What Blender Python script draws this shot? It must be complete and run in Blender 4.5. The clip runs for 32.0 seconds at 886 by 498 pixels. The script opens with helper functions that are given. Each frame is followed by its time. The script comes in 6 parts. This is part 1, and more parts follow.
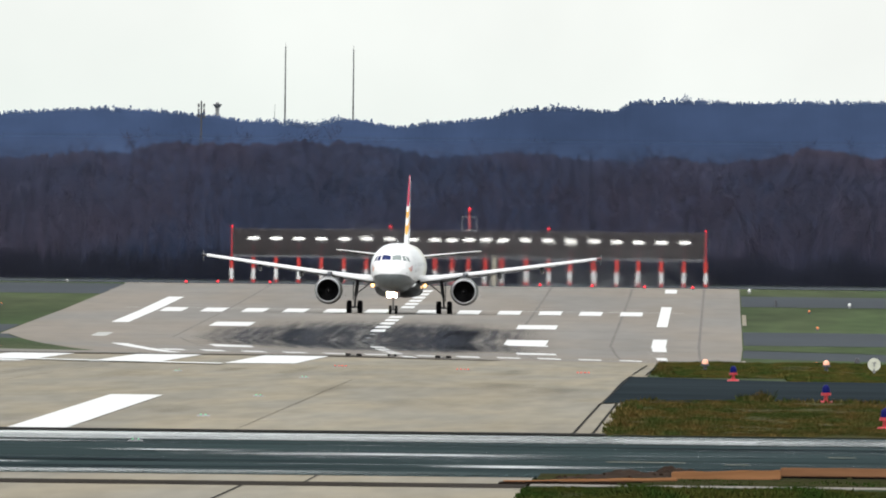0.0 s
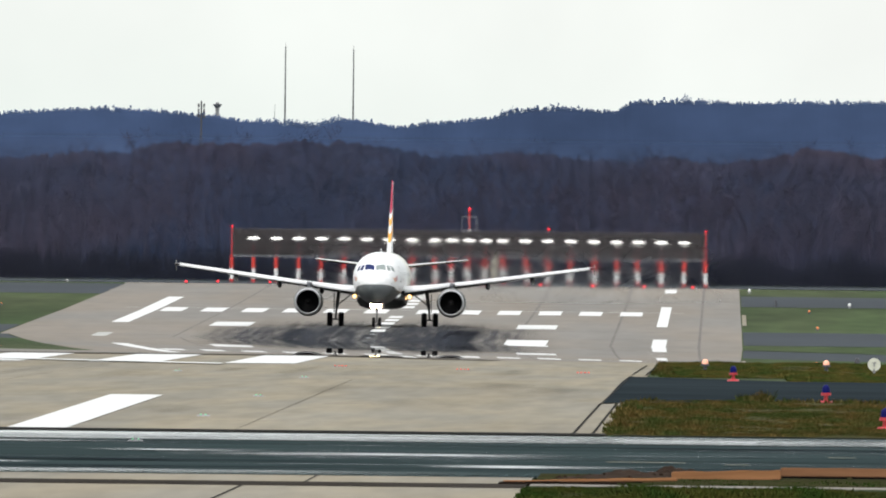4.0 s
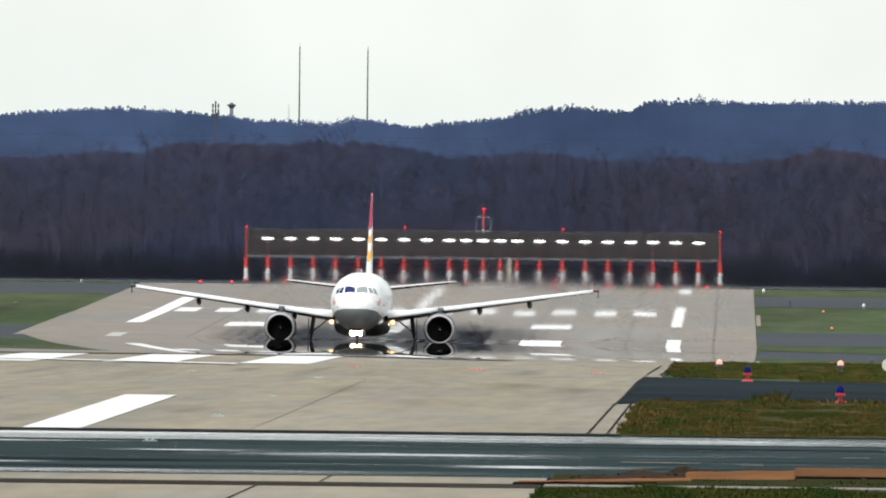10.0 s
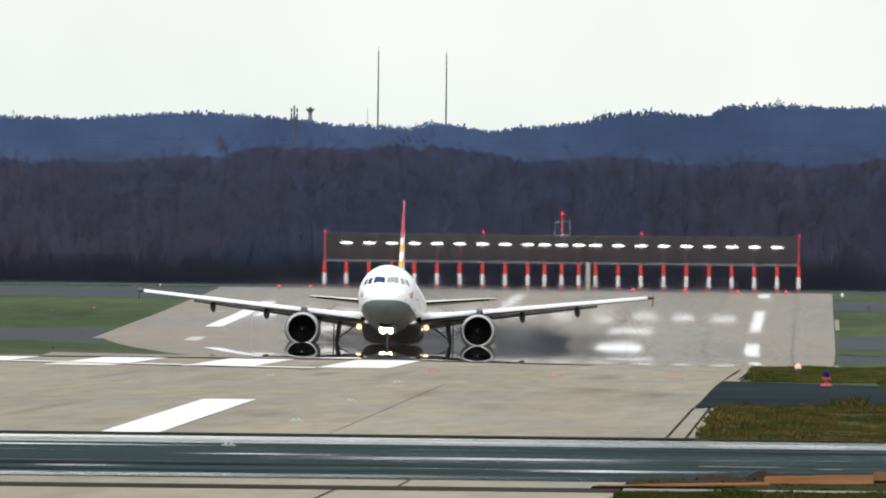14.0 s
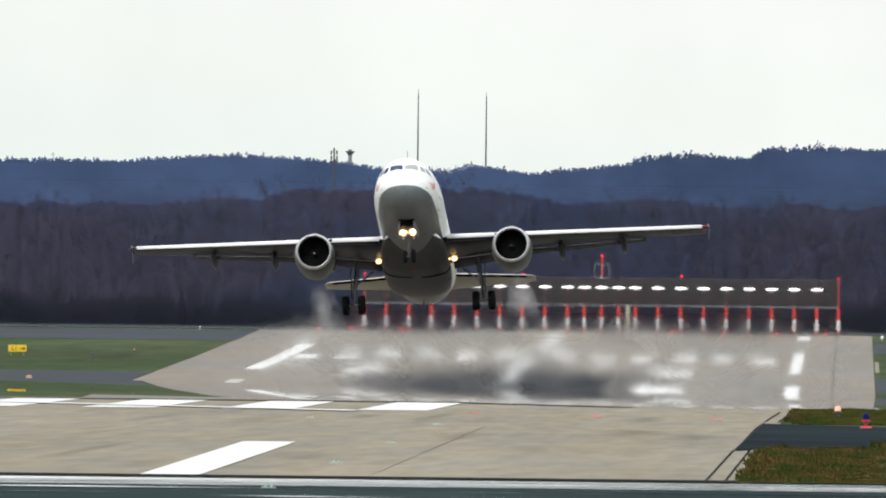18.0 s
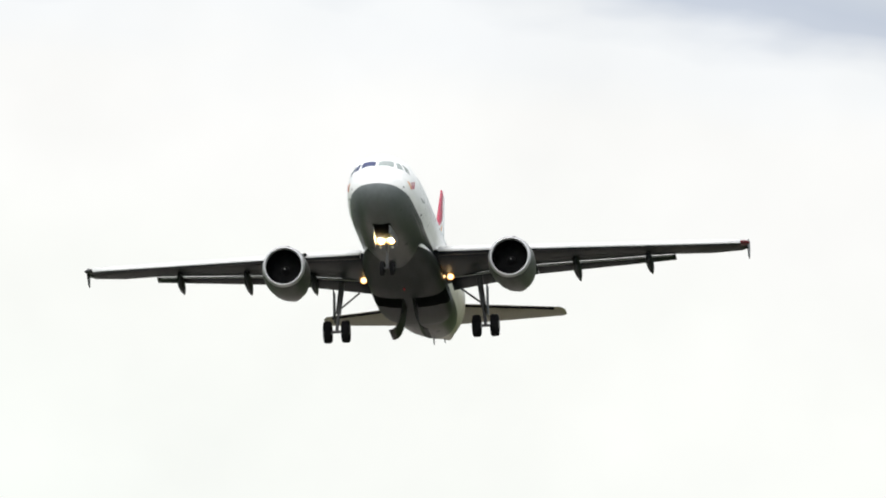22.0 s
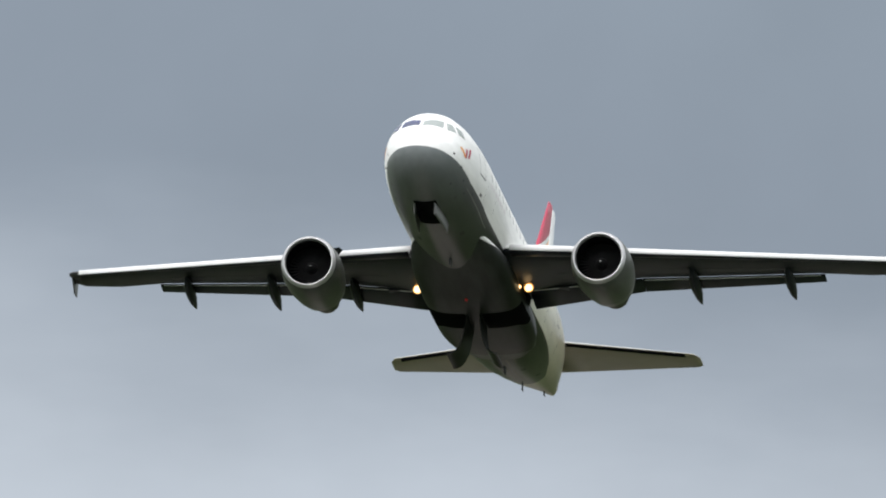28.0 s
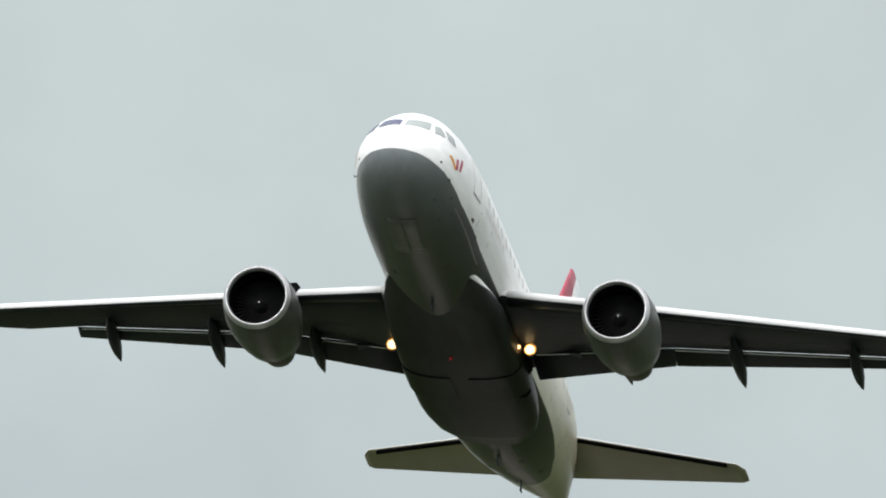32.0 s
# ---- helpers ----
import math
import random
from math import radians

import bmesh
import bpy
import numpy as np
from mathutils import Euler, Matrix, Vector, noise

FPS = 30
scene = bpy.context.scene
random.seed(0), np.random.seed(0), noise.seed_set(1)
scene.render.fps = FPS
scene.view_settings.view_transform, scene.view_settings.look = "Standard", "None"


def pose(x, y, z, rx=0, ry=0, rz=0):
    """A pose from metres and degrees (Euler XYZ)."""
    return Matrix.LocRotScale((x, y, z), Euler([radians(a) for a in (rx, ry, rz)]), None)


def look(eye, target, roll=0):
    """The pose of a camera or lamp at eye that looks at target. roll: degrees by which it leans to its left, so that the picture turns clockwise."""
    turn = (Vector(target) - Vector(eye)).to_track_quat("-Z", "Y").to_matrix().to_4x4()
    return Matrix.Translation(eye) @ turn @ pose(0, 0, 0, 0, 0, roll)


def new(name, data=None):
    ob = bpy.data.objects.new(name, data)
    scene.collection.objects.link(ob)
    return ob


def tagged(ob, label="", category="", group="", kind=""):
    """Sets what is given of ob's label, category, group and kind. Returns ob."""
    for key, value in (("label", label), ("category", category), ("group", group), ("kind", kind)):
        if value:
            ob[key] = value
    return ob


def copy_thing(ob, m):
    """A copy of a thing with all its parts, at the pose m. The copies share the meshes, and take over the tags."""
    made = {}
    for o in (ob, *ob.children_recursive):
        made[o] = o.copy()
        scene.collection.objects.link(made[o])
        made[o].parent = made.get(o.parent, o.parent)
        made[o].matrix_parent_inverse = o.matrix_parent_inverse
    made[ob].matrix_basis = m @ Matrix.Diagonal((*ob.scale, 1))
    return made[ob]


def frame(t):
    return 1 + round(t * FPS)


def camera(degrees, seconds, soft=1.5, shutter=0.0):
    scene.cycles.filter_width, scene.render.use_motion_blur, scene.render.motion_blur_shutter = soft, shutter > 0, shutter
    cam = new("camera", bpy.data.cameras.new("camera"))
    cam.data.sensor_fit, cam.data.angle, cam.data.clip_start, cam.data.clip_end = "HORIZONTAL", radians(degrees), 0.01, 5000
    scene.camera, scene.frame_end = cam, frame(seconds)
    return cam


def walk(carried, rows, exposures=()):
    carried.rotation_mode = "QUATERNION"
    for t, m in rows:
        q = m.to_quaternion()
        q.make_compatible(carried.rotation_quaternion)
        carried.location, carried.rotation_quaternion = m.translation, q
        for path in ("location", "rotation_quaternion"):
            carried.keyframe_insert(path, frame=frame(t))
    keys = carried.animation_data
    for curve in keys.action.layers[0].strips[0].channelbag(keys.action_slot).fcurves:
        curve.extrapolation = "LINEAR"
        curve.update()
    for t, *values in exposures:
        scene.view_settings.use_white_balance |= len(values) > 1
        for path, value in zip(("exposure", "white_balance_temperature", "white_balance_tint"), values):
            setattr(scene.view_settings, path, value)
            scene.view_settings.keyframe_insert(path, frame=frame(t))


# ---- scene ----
EYE = (0.0, 0.0, 2.5)
ROLL = 0.65
CAMERA_ROWS = [
    (0.0, 0.3847, 0.0221),
    (0.5, 0.3847, 0.0221),
    (1.0, 0.3847, 0.0221),
    (1.5, 0.3847, 0.0221),
    (2.0, 0.3847, 0.0221),
    (2.5, 0.3847, 0.0221),
    (3.0, 0.3847, 0.0221),
    (3.5, 0.3847, 0.0221),
    (5.5, 0.3847, 0.0221),
    (6.0, 0.3847, 0.0221),
    (6.5, 0.3847, 0.0221),
    (7.0, 0.3847, 0.0221),
    (7.5, 0.3847, 0.0221),
    (8.0, 0.3852, 0.0213),
    (8.5, 0.3912, 0.0224),
    (9.0, 0.3947, 0.0223),
    (9.5, 0.3983, 0.0223),
    (10.0, 0.4042, 0.0222),
    (10.5, 0.4089, 0.0210),
    (11.0, 0.4148, 0.0209),
    (11.5, 0.4219, 0.0196),
    (12.0, 0.4581, 0.0181),
    (12.5, 0.4931, 0.0206),
    (13.0, 0.5050, 0.0211),
    (13.5, 0.5109, 0.0246),
    (14.0, 0.5121, 0.0269),
    (14.5, 0.5180, 0.0268),
    (16.5, 0.5673, 0.0334),
    (17.0, 0.5662, 0.0405),
    (17.5, 0.5669, 0.0506),
    (18.0, 0.5673, 0.0844),
    (18.5, 0.5671, 0.1692),
    (19.0, 0.5670, 0.2670),
    (19.5, 0.5670, 0.3690),
    (20.0, 0.5694, 0.4792),
    (20.5, 0.5815, 0.5920),
    (21.0, 0.5972, 0.7359),
    (21.5, 0.6120, 0.8946),
    (22.0, 0.6328, 1.0653),
    (22.5, 0.6953, 1.2643),
    (23.0, 0.7305, 1.4815),
    (23.5, 0.7552, 1.7060),
    (24.0, 0.7817, 1.9260),
    (24.5, 0.8194, 2.1278),
    (25.0, 0.8341, 2.3211),
    (25.5, 0.8322, 2.5110),
    (26.0, 0.8477, 2.7120),
    (26.5, 0.8424, 2.9517),
    (28.5, 0.9644, 4.0671),
    (29.0, 0.9777, 4.4136),
    (29.5, 0.9963, 4.7512),
    (30.0, 1.0242, 5.1126),
    (30.5, 1.0523, 5.5166),
    (31.0, 1.0974, 5.9180),
    (31.5, 1.1189, 6.3668),
    (32.0, 1.1405, 6.8283),
]


cam = camera(1.2140, 32.0, soft=1.95)


def aim(yaw, tilt):
    """The camera's pose on its tripod: degrees turned to the left and degrees tilted up."""
    return Matrix.Translation(EYE) @ pose(0, 0, 0, 90 + tilt, 0, yaw) @ pose(0, 0, 0, 0, 0, ROLL)


EXPOSURES = [(0.0, 0.0), (32.0, 0.0)]
walk(cam, [(t, aim(yaw, tilt)) for t, yaw, tilt in CAMERA_ROWS], EXPOSURES)

# ---- world and light ----
world = bpy.data.worlds.new("overcast_sky")
scene.world = world
world.use_nodes = True


def sky():
    nt = world.node_tree
    nt.nodes.clear()
    n = nt.nodes.new
    k = nt.links.new
    coord = n("ShaderNodeTexCoord")
    sep = n("ShaderNodeSeparateXYZ")
    k(coord.outputs["Generated"], sep.inputs[0])
    # broad cloud shapes, wider than they are tall
    stretch = n("ShaderNodeMapping")
    stretch.inputs["Scale"].default_value = (70, 70, 210)
    k(coord.outputs["Generated"], stretch.inputs[0])
    clouds = n("ShaderNodeTexNoise")
    clouds.inputs["Scale"].default_value = 1.0
    clouds.inputs["Detail"].default_value = 5.0
    clouds.inputs["Roughness"].default_value = 0.5
    k(stretch.outputs[0], clouds.inputs["Vector"])
    # the height above the horizon, pushed up and down by the cloud edges
    lift = n("ShaderNodeMath")
    lift.operation = "MULTIPLY_ADD"
    lift.inputs[1].default_value = 0.0075
    k(clouds.outputs["Fac"], lift.inputs[0])
    slope = n("ShaderNodeMath")  # the cloud layers sink towards the right
    slope.operation = "MULTIPLY_ADD"
    slope.inputs[1].default_value = 0.16
    k(sep.outputs["X"], slope.inputs[0])
    k(sep.outputs["Z"], slope.inputs[2])
    k(slope.outputs[0], lift.inputs[2])
    height = n("ShaderNodeMapRange")
    height.inputs["From Min"].default_value = 0.0017
    height.inputs["From Max"].default_value = 0.1417
    k(lift.outputs[0], height.inputs["Value"])
    ramp = n("ShaderNodeValToRGB")
    ramp.color_ramp.interpolation = "EASE"
    stops = SKY_STOPS
    els = ramp.color_ramp.elements
    while len(els) < len(stops):
        els.new(0.5)
    for e, (p, c) in zip(els, stops):
        e.position, e.color = p, (*c, 1)
    k(height.outputs[0], ramp.inputs[0])
    # the higher sky: a thick bright layer
    high = n("ShaderNodeMapRange")
    high.inputs["From Min"].default_value = 0.16
    high.inputs["From Max"].default_value = 0.6
    k(sep.outputs["Z"], high.inputs["Value"])
    upper = n("ShaderNodeMix")
    upper.data_type = "RGBA"
    k(high.outputs[0], upper.inputs["Factor"])
    k(ramp.outputs[0], upper.inputs["A"])
    upper.inputs["B"].default_value = (1.75, 1.78, 1.82, 1)
    # soft mottling of the cloud base
    fine = n("ShaderNodeTexNoise")
    fine.inputs["Scale"].default_value = 160.0
    fine.inputs["Detail"].default_value = 4.0
    k(coord.outputs["Generated"], fine.inputs["Vector"])
    tone = n("ShaderNodeMapRange")
    tone.inputs["To Min"].default_value = 0.90
    tone.inputs["To Max"].default_value = 1.10
    k(fine.outputs["Fac"], tone.inputs["Value"])
    mottled = n("ShaderNodeMix")
    mottled.data_type = "RGBA"
    mottled.blend_type = "MULTIPLY"
    mottled.inputs["Factor"].default_value = 1.0
    k(upper.outputs["Result"], mottled.inputs["A"])
    k(tone.outputs[0], mottled.inputs["B"])
    cloud_light = n("ShaderNodeBackground")
    cloud_light.inputs["Strength"].default_value = 1.0
    k(mottled.outputs["Result"], cloud_light.inputs["Color"])
    air = n("ShaderNodeTexSky")
    air.sky_type = "NISHITA"
    air.sun_disc = False
    air.sun_elevation = radians(42)
    air.sun_rotation = radians(205)
    air_light = n("ShaderNodeBackground")
    air_light.inputs["Strength"].default_value = 0.1
    k(air.outputs[0], air_light.inputs["Color"])
    cover = n("ShaderNodeMixShader")
    cover.inputs[0].default_value = 0.94
    k(air_light.outputs[0], cover.inputs[1])
    k(cloud_light.outputs[0], cover.inputs[2])
    out = n("ShaderNodeOutputWorld")
    k(cover.outputs[0], out.inputs[0])


SKY_STOPS = [(0.0, (0.885, 0.95, 0.905)), (0.07, (0.97, 1.0, 0.965)), (0.12, (1.0, 1.015, 0.985)), (0.155, (1.0, 1.0, 0.99)), (0.172, (0.96, 0.98, 1.0)),
             (0.186, (0.57, 0.63, 0.74)), (0.207, (0.70, 0.75, 0.79)), (0.24, (0.79, 0.83, 0.835)), (0.27, (0.87, 0.88, 0.82)), (0.305, (0.60, 0.67, 0.69)),
             (0.33, (0.78, 0.835, 0.82)), (0.365, (0.72, 0.775, 0.785)), (0.40, (0.545, 0.60, 0.68)), (0.48, (0.255, 0.30, 0.37)), (0.60, (0.30, 0.365, 0.435)),
             (0.68, (0.405, 0.457, 0.507)), (0.74, (0.488, 0.552, 0.572)), (0.86, (0.578, 0.645, 0.648)), (1.0, (0.645, 0.705, 0.705))]
sky()
sun = new("sun", bpy.data.lights.new("sun", "SUN"))
sun.data.energy, sun.data.angle, sun.data.color = 1.5, radians(14), (1.0, 0.98, 0.95)
sun.matrix_world = look((0, 0, 0), (0.31, 0.67, -0.67))

# ---- materials ----


def material(name, color, rough=0.7, metal=0.0, grain=6.0, vary=0.25, bump=0.0, coat=0.0, stretch=(1, 1, 1), spec=0.5):
    """A surface with broad stains and fine grain over one base colour. grain: fine patches per metre."""
    m = bpy.data.materials.new(name)
    m.use_nodes = True
    nt = m.node_tree
    n, k = nt.nodes.new, nt.links.new
    b = nt.nodes["Principled BSDF"]
    coord = n("ShaderNodeTexCoord")
    mp = n("ShaderNodeMapping")
    mp.inputs["Scale"].default_value = stretch
    k(coord.outputs["Object"], mp.inputs[0])
    broad, fine = n("ShaderNodeTexNoise"), n("ShaderNodeTexNoise")
    broad.inputs["Scale"].default_value, fine.inputs["Scale"].default_value = grain / 9, grain
    broad.inputs["Detail"].default_value, fine.inputs["Detail"].default_value = 3, 5
    k(mp.outputs[0], broad.inputs["Vector"])
    k(mp.outputs[0], fine.inputs["Vector"])
    mean = n("ShaderNodeMath")
    mean.operation = "ADD"
    k(broad.outputs["Fac"], mean.inputs[0])
    k(fine.outputs["Fac"], mean.inputs[1])
    span = n("ShaderNodeMapRange")
    span.inputs["From Min"].default_value, span.inputs["From Max"].default_value = 0.6, 1.4
    span.inputs["To Min"].default_value, span.inputs["To Max"].default_value = 1 - vary, 1 + vary
    k(mean.outputs[0], span.inputs["Value"])
    mix = n("ShaderNodeMix")
    mix.data_type, mix.blend_type = "RGBA", "MULTIPLY"
    mix.inputs["Factor"].default_value = 1.0
    mix.inputs["A"].default_value = (*color, 1)
    k(span.outputs[0], mix.inputs["B"])
    k(mix.outputs["Result"], b.inputs["Base Color"])
    b.inputs["Roughness"].default_value, b.inputs["Metallic"].default_value = rough, metal
    b.inputs["Coat Weight"].default_value = coat
    b.inputs["Specular IOR Level"].default_value = spec
    if bump:
        bp = n("ShaderNodeBump")
        bp.inputs["Strength"].default_value = bump
        bp.inputs["Distance"].default_value = 0.05
        k(fine.outputs["Fac"], bp.inputs["Height"])
        k(bp.outputs[0], b.inputs["Normal"])
    return m


def two_hues(m, first, second, size, stretch=(1, 1, 1), lo=0.38, hi=0.62):
    """Lets broad patches of a second hue show through. size: patches per metre."""
    nt = m.node_tree
    n, k = nt.nodes.new, nt.links.new
    mul = next(x for x in nt.nodes if x.bl_idname == "ShaderNodeMix" and x.blend_type == "MULTIPLY")
    coord, mp, tex, span, mix = n("ShaderNodeTexCoord"), n("ShaderNodeMapping"), n("ShaderNodeTexNoise"), n("ShaderNodeMapRange"), n("ShaderNodeMix")
    mp.inputs["Scale"].default_value = stretch
    k(coord.outputs["Object"], mp.inputs[0])
    k(mp.outputs[0], tex.inputs["Vector"])
    tex.inputs["Scale"].default_value, tex.inputs["Detail"].default_value = size, 4
    span.inputs["From Min"].default_value, span.inputs["From Max"].default_value = lo, hi
    k(tex.outputs["Fac"], span.inputs["Value"])
    mix.data_type = "RGBA"
    k(span.outputs[0], mix.inputs["Factor"])
    mix.inputs["A"].default_value, mix.inputs["B"].default_value = (*first, 1), (*second, 1)
    k(mix.outputs["Result"], mul.inputs["A"])


def glow(name, color, strength):
    m = bpy.data.materials.new(name)
    m.use_nodes = True
    b = m.node_tree.nodes["Principled BSDF"]
    b.inputs["Base Color"].default_value = (*color, 1)
    b.inputs["Emission Color"].default_value = (*color, 1)
    b.inputs["Emission Strength"].default_value = strength
    return m


def banded(name, stops, axis, lo, hi, rough=0.4, tilt=0.0):
    """Painted bands along one axis of the object; tilt leans them along y."""
    m = material(name, (1, 1, 1), rough, vary=0.08, grain=3.0)
    nt = m.node_tree
    n, k = nt.nodes.new, nt.links.new
    coord = n("ShaderNodeTexCoord")
    sep = n("ShaderNodeSeparateXYZ")
    k(coord.outputs["Object"], sep.inputs[0])
    lean = n("ShaderNodeMath")
    lean.operation = "MULTIPLY_ADD"
    lean.inputs[1].default_value = tilt
    k(sep.outputs["Y"], lean.inputs[0])
    k(sep.outputs[axis], lean.inputs[2])
    span = n("ShaderNodeMapRange")
    span.inputs["From Min"].default_value, span.inputs["From Max"].default_value = lo, hi
    k(lean.outputs[0], span.inputs["Value"])
    ramp = n("ShaderNodeValToRGB")
    ramp.color_ramp.interpolation = "CONSTANT"
    els = ramp.color_ramp.elements
    while len(els) < len(stops):
        els.new(0.5)
    for e, (p, c) in zip(els, stops):
        e.position, e.color = p, (*c, 1)
    k(span.outputs[0], ramp.inputs[0])
    mul = next(x for x in nt.nodes if x.bl_idname == "ShaderNodeMix")
    k(ramp.outputs[0], mul.inputs["A"])
    return m


def two_tone(name, upper, lower, line, rough=0.3, vary=0.16, grain=3.5, coat=0.06, spec=0.22):
    """Aircraft paint: one colour above a line and another below it, each as (y, colour) stops along the hull.
    line: (y, z) points of the line in the thing's space."""
    m = material(name, (1, 1, 1), rough, vary=vary, grain=grain, coat=coat, stretch=(1, 0.18, 1), spec=spec)
    nt = m.node_tree
    n, k = nt.nodes.new, nt.links.new
    coord = n("ShaderNodeTexCoord")
    sep = n("ShaderNodeSeparateXYZ")
    k(coord.outputs["Object"], sep.inputs[0])

    def along(stops):
        lo, hi = stops[0][0], stops[-1][0]
        span = n("ShaderNodeMapRange")
        span.inputs["From Min"].default_value, span.inputs["From Max"].default_value = lo, hi
        k(sep.outputs["Y"], span.inputs["Value"])
        ramp = n("ShaderNodeValToRGB")
        els = ramp.color_ramp.elements
        while len(els) < len(stops):
            els.new(0.5)
        for e, (y, c) in zip(els, stops):
            e.position, e.color = (y - lo) / (hi - lo), (*c, 1)
        k(span.outputs[0], ramp.inputs[0])
        return ramp.outputs[0]

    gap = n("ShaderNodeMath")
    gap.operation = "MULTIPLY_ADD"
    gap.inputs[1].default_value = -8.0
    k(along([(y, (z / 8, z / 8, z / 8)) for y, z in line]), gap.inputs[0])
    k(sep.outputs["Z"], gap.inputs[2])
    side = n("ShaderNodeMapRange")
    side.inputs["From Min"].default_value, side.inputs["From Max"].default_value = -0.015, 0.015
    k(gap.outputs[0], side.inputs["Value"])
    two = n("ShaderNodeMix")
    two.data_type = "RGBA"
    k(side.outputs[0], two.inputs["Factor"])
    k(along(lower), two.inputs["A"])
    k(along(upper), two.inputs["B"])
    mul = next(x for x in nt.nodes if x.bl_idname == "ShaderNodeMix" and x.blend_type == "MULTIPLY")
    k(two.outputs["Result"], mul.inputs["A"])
    return m


CONCRETE = material("runway_concrete", (0.210, 0.188, 0.146), 0.85, grain=0.9, vary=0.24, stretch=(2.4, 0.055, 1), spec=0.03)
two_hues(CONCRETE, (0.223, 0.196, 0.145), (0.196, 0.181, 0.147), 0.55, (1, 0.03, 1))
WORN = material("worn_runway_concrete", (0.178, 0.166, 0.152), 0.85, grain=0.5, vary=0.14, stretch=(1, 0.05, 1), spec=0.03)
two_hues(WORN, (0.196, 0.174, 0.148), (0.180, 0.170, 0.155), 0.1, (1, 0.05, 1))
JOINT = material("joint_sealant", (0.009, 0.008, 0.007), 0.8, spec=0.03)
ASPHALT = material("taxiway_asphalt", (0.024, 0.030, 0.037), 0.6, grain=0.8, vary=0.25, stretch=(0.3, 0.12, 1), spec=0.03)
NEAR_ASPHALT = material("dark_taxiway_asphalt", (0.020, 0.0265, 0.030), 0.8, grain=0.8, vary=0.3, stretch=(0.3, 0.12, 1), spec=0.0)
WET = material("damp_asphalt", (0.027, 0.039, 0.040), 0.8, grain=0.7, vary=0.5, stretch=(0.06, 0.25, 1), spec=0.0)
# pale band: the sky's sheen on the wet asphalt, painted as colour
PALE_BAND = material("pale_sheen_band", (0.52, 0.54, 0.52), 0.8, grain=2.2, vary=0.4, stretch=(0.03, 0.35, 1), spec=0.0)
WET_DARK = material("damp_dark_patch", (0.014, 0.017, 0.022), 0.8, grain=0.7, vary=0.4, stretch=(0.1, 0.3, 1), spec=0.0)
JOINT_GREY = material("grey_joint_band", (0.036, 0.032, 0.028), 0.85, grain=2.0, vary=0.3, spec=0.0)
PAINT = material("marking_paint", (0.58, 0.58, 0.565), 0.6, grain=1.2, vary=0.06, spec=0.03)
WORN_PAINT = material("worn_marking_paint", (0.33, 0.33, 0.31), 0.7, grain=0.8, vary=0.3, stretch=(1, 0.2, 1), spec=0.03)
YELLOW_PAINT = material("yellow_marking_paint", (0.125, 0.112, 0.05), 0.6, vary=0.2)
GRASS = material("mown_grass", (0.046, 0.063, 0.030), 0.9, grain=0.35, vary=0.5, stretch=(1, 0.06, 1), spec=0.03)
two_hues(GRASS, (0.036, 0.057, 0.022), (0.044, 0.056, 0.026), 0.05, (1, 0.04, 1))
DRY_GRASS = material("rough_dry_grass", (0.045, 0.042, 0.014), 0.9, grain=1.5, vary=0.45, spec=0.03)


def blades(name, hues):
    """Grass whose blades differ one by one in hue."""
    m = material(name, (1, 1, 1), 0.9, grain=0.9, vary=0.45, spec=0.05)
    nt = m.node_tree
    n, k = nt.nodes.new, nt.links.new
    geo = n("ShaderNodeNewGeometry")
    ramp = n("ShaderNodeValToRGB")
    els = ramp.color_ramp.elements
    while len(els) < len(hues):
        els.new(0.5)
    for i, (e, c) in enumerate(zip(els, hues)):
        e.position, e.color = i / (len(hues) - 1), (*c, 1)
    k(geo.outputs["Random Per Island"], ramp.inputs[0])
    mul = next(x for x in nt.nodes if x.bl_idname == "ShaderNodeMix")
    # greener and drier patches of the turf
    coord, mp, tex, span, hue, both = n("ShaderNodeTexCoord"), n("ShaderNodeMapping"), n("ShaderNodeTexNoise"), n("ShaderNodeMapRange"), n("ShaderNodeMix"), n("ShaderNodeMix")
    mp.inputs["Scale"].default_value = (1.6, 0.035, 1)
    k(coord.outputs["Object"], mp.inputs[0])
    k(mp.outputs[0], tex.inputs["Vector"])
    tex.inputs["Scale"].default_value, tex.inputs["Detail"].default_value = 1.0, 4.0
    span.inputs["From Min"].default_value, span.inputs["From Max"].default_value = 0.38, 0.62
    k(tex.outputs["Fac"], span.inputs["Value"])
    hue.data_type = both.data_type = "RGBA"
    k(span.outputs[0], hue.inputs["Factor"])
    hue.inputs["A"].default_value, hue.inputs["B"].default_value = (0.62, 0.88, 0.62, 1), (1.32, 1.04, 0.86, 1)
    both.blend_type = "MULTIPLY"
    both.inputs["Factor"].default_value = 1.0
    k(ramp.outputs[0], both.inputs["A"])
    k(hue.outputs["Result"], both.inputs["B"])
    k(both.outputs["Result"], mul.inputs["A"])
    return m


BLADES = blades("grass_blades", [(0.026, 0.030, 0.009), (0.054, 0.048, 0.015), (0.030, 0.040, 0.011), (0.130, 0.105, 0.045), (0.046, 0.031, 0.015), (0.030, 0.038, 0.011), (0.066, 0.055, 0.021)])
LUSH = blades("green_grass_blades", [(0.020, 0.036, 0.008), (0.036, 0.052, 0.012), (0.018, 0.024, 0.007), (0.046, 0.050, 0.015)])
GREEN_BLADES = blades("greener_grass_blades", [(0.036, 0.046, 0.012), (0.060, 0.064, 0.018), (0.040, 0.052, 0.013), (0.085, 0.076, 0.028), (0.045, 0.036, 0.015)])
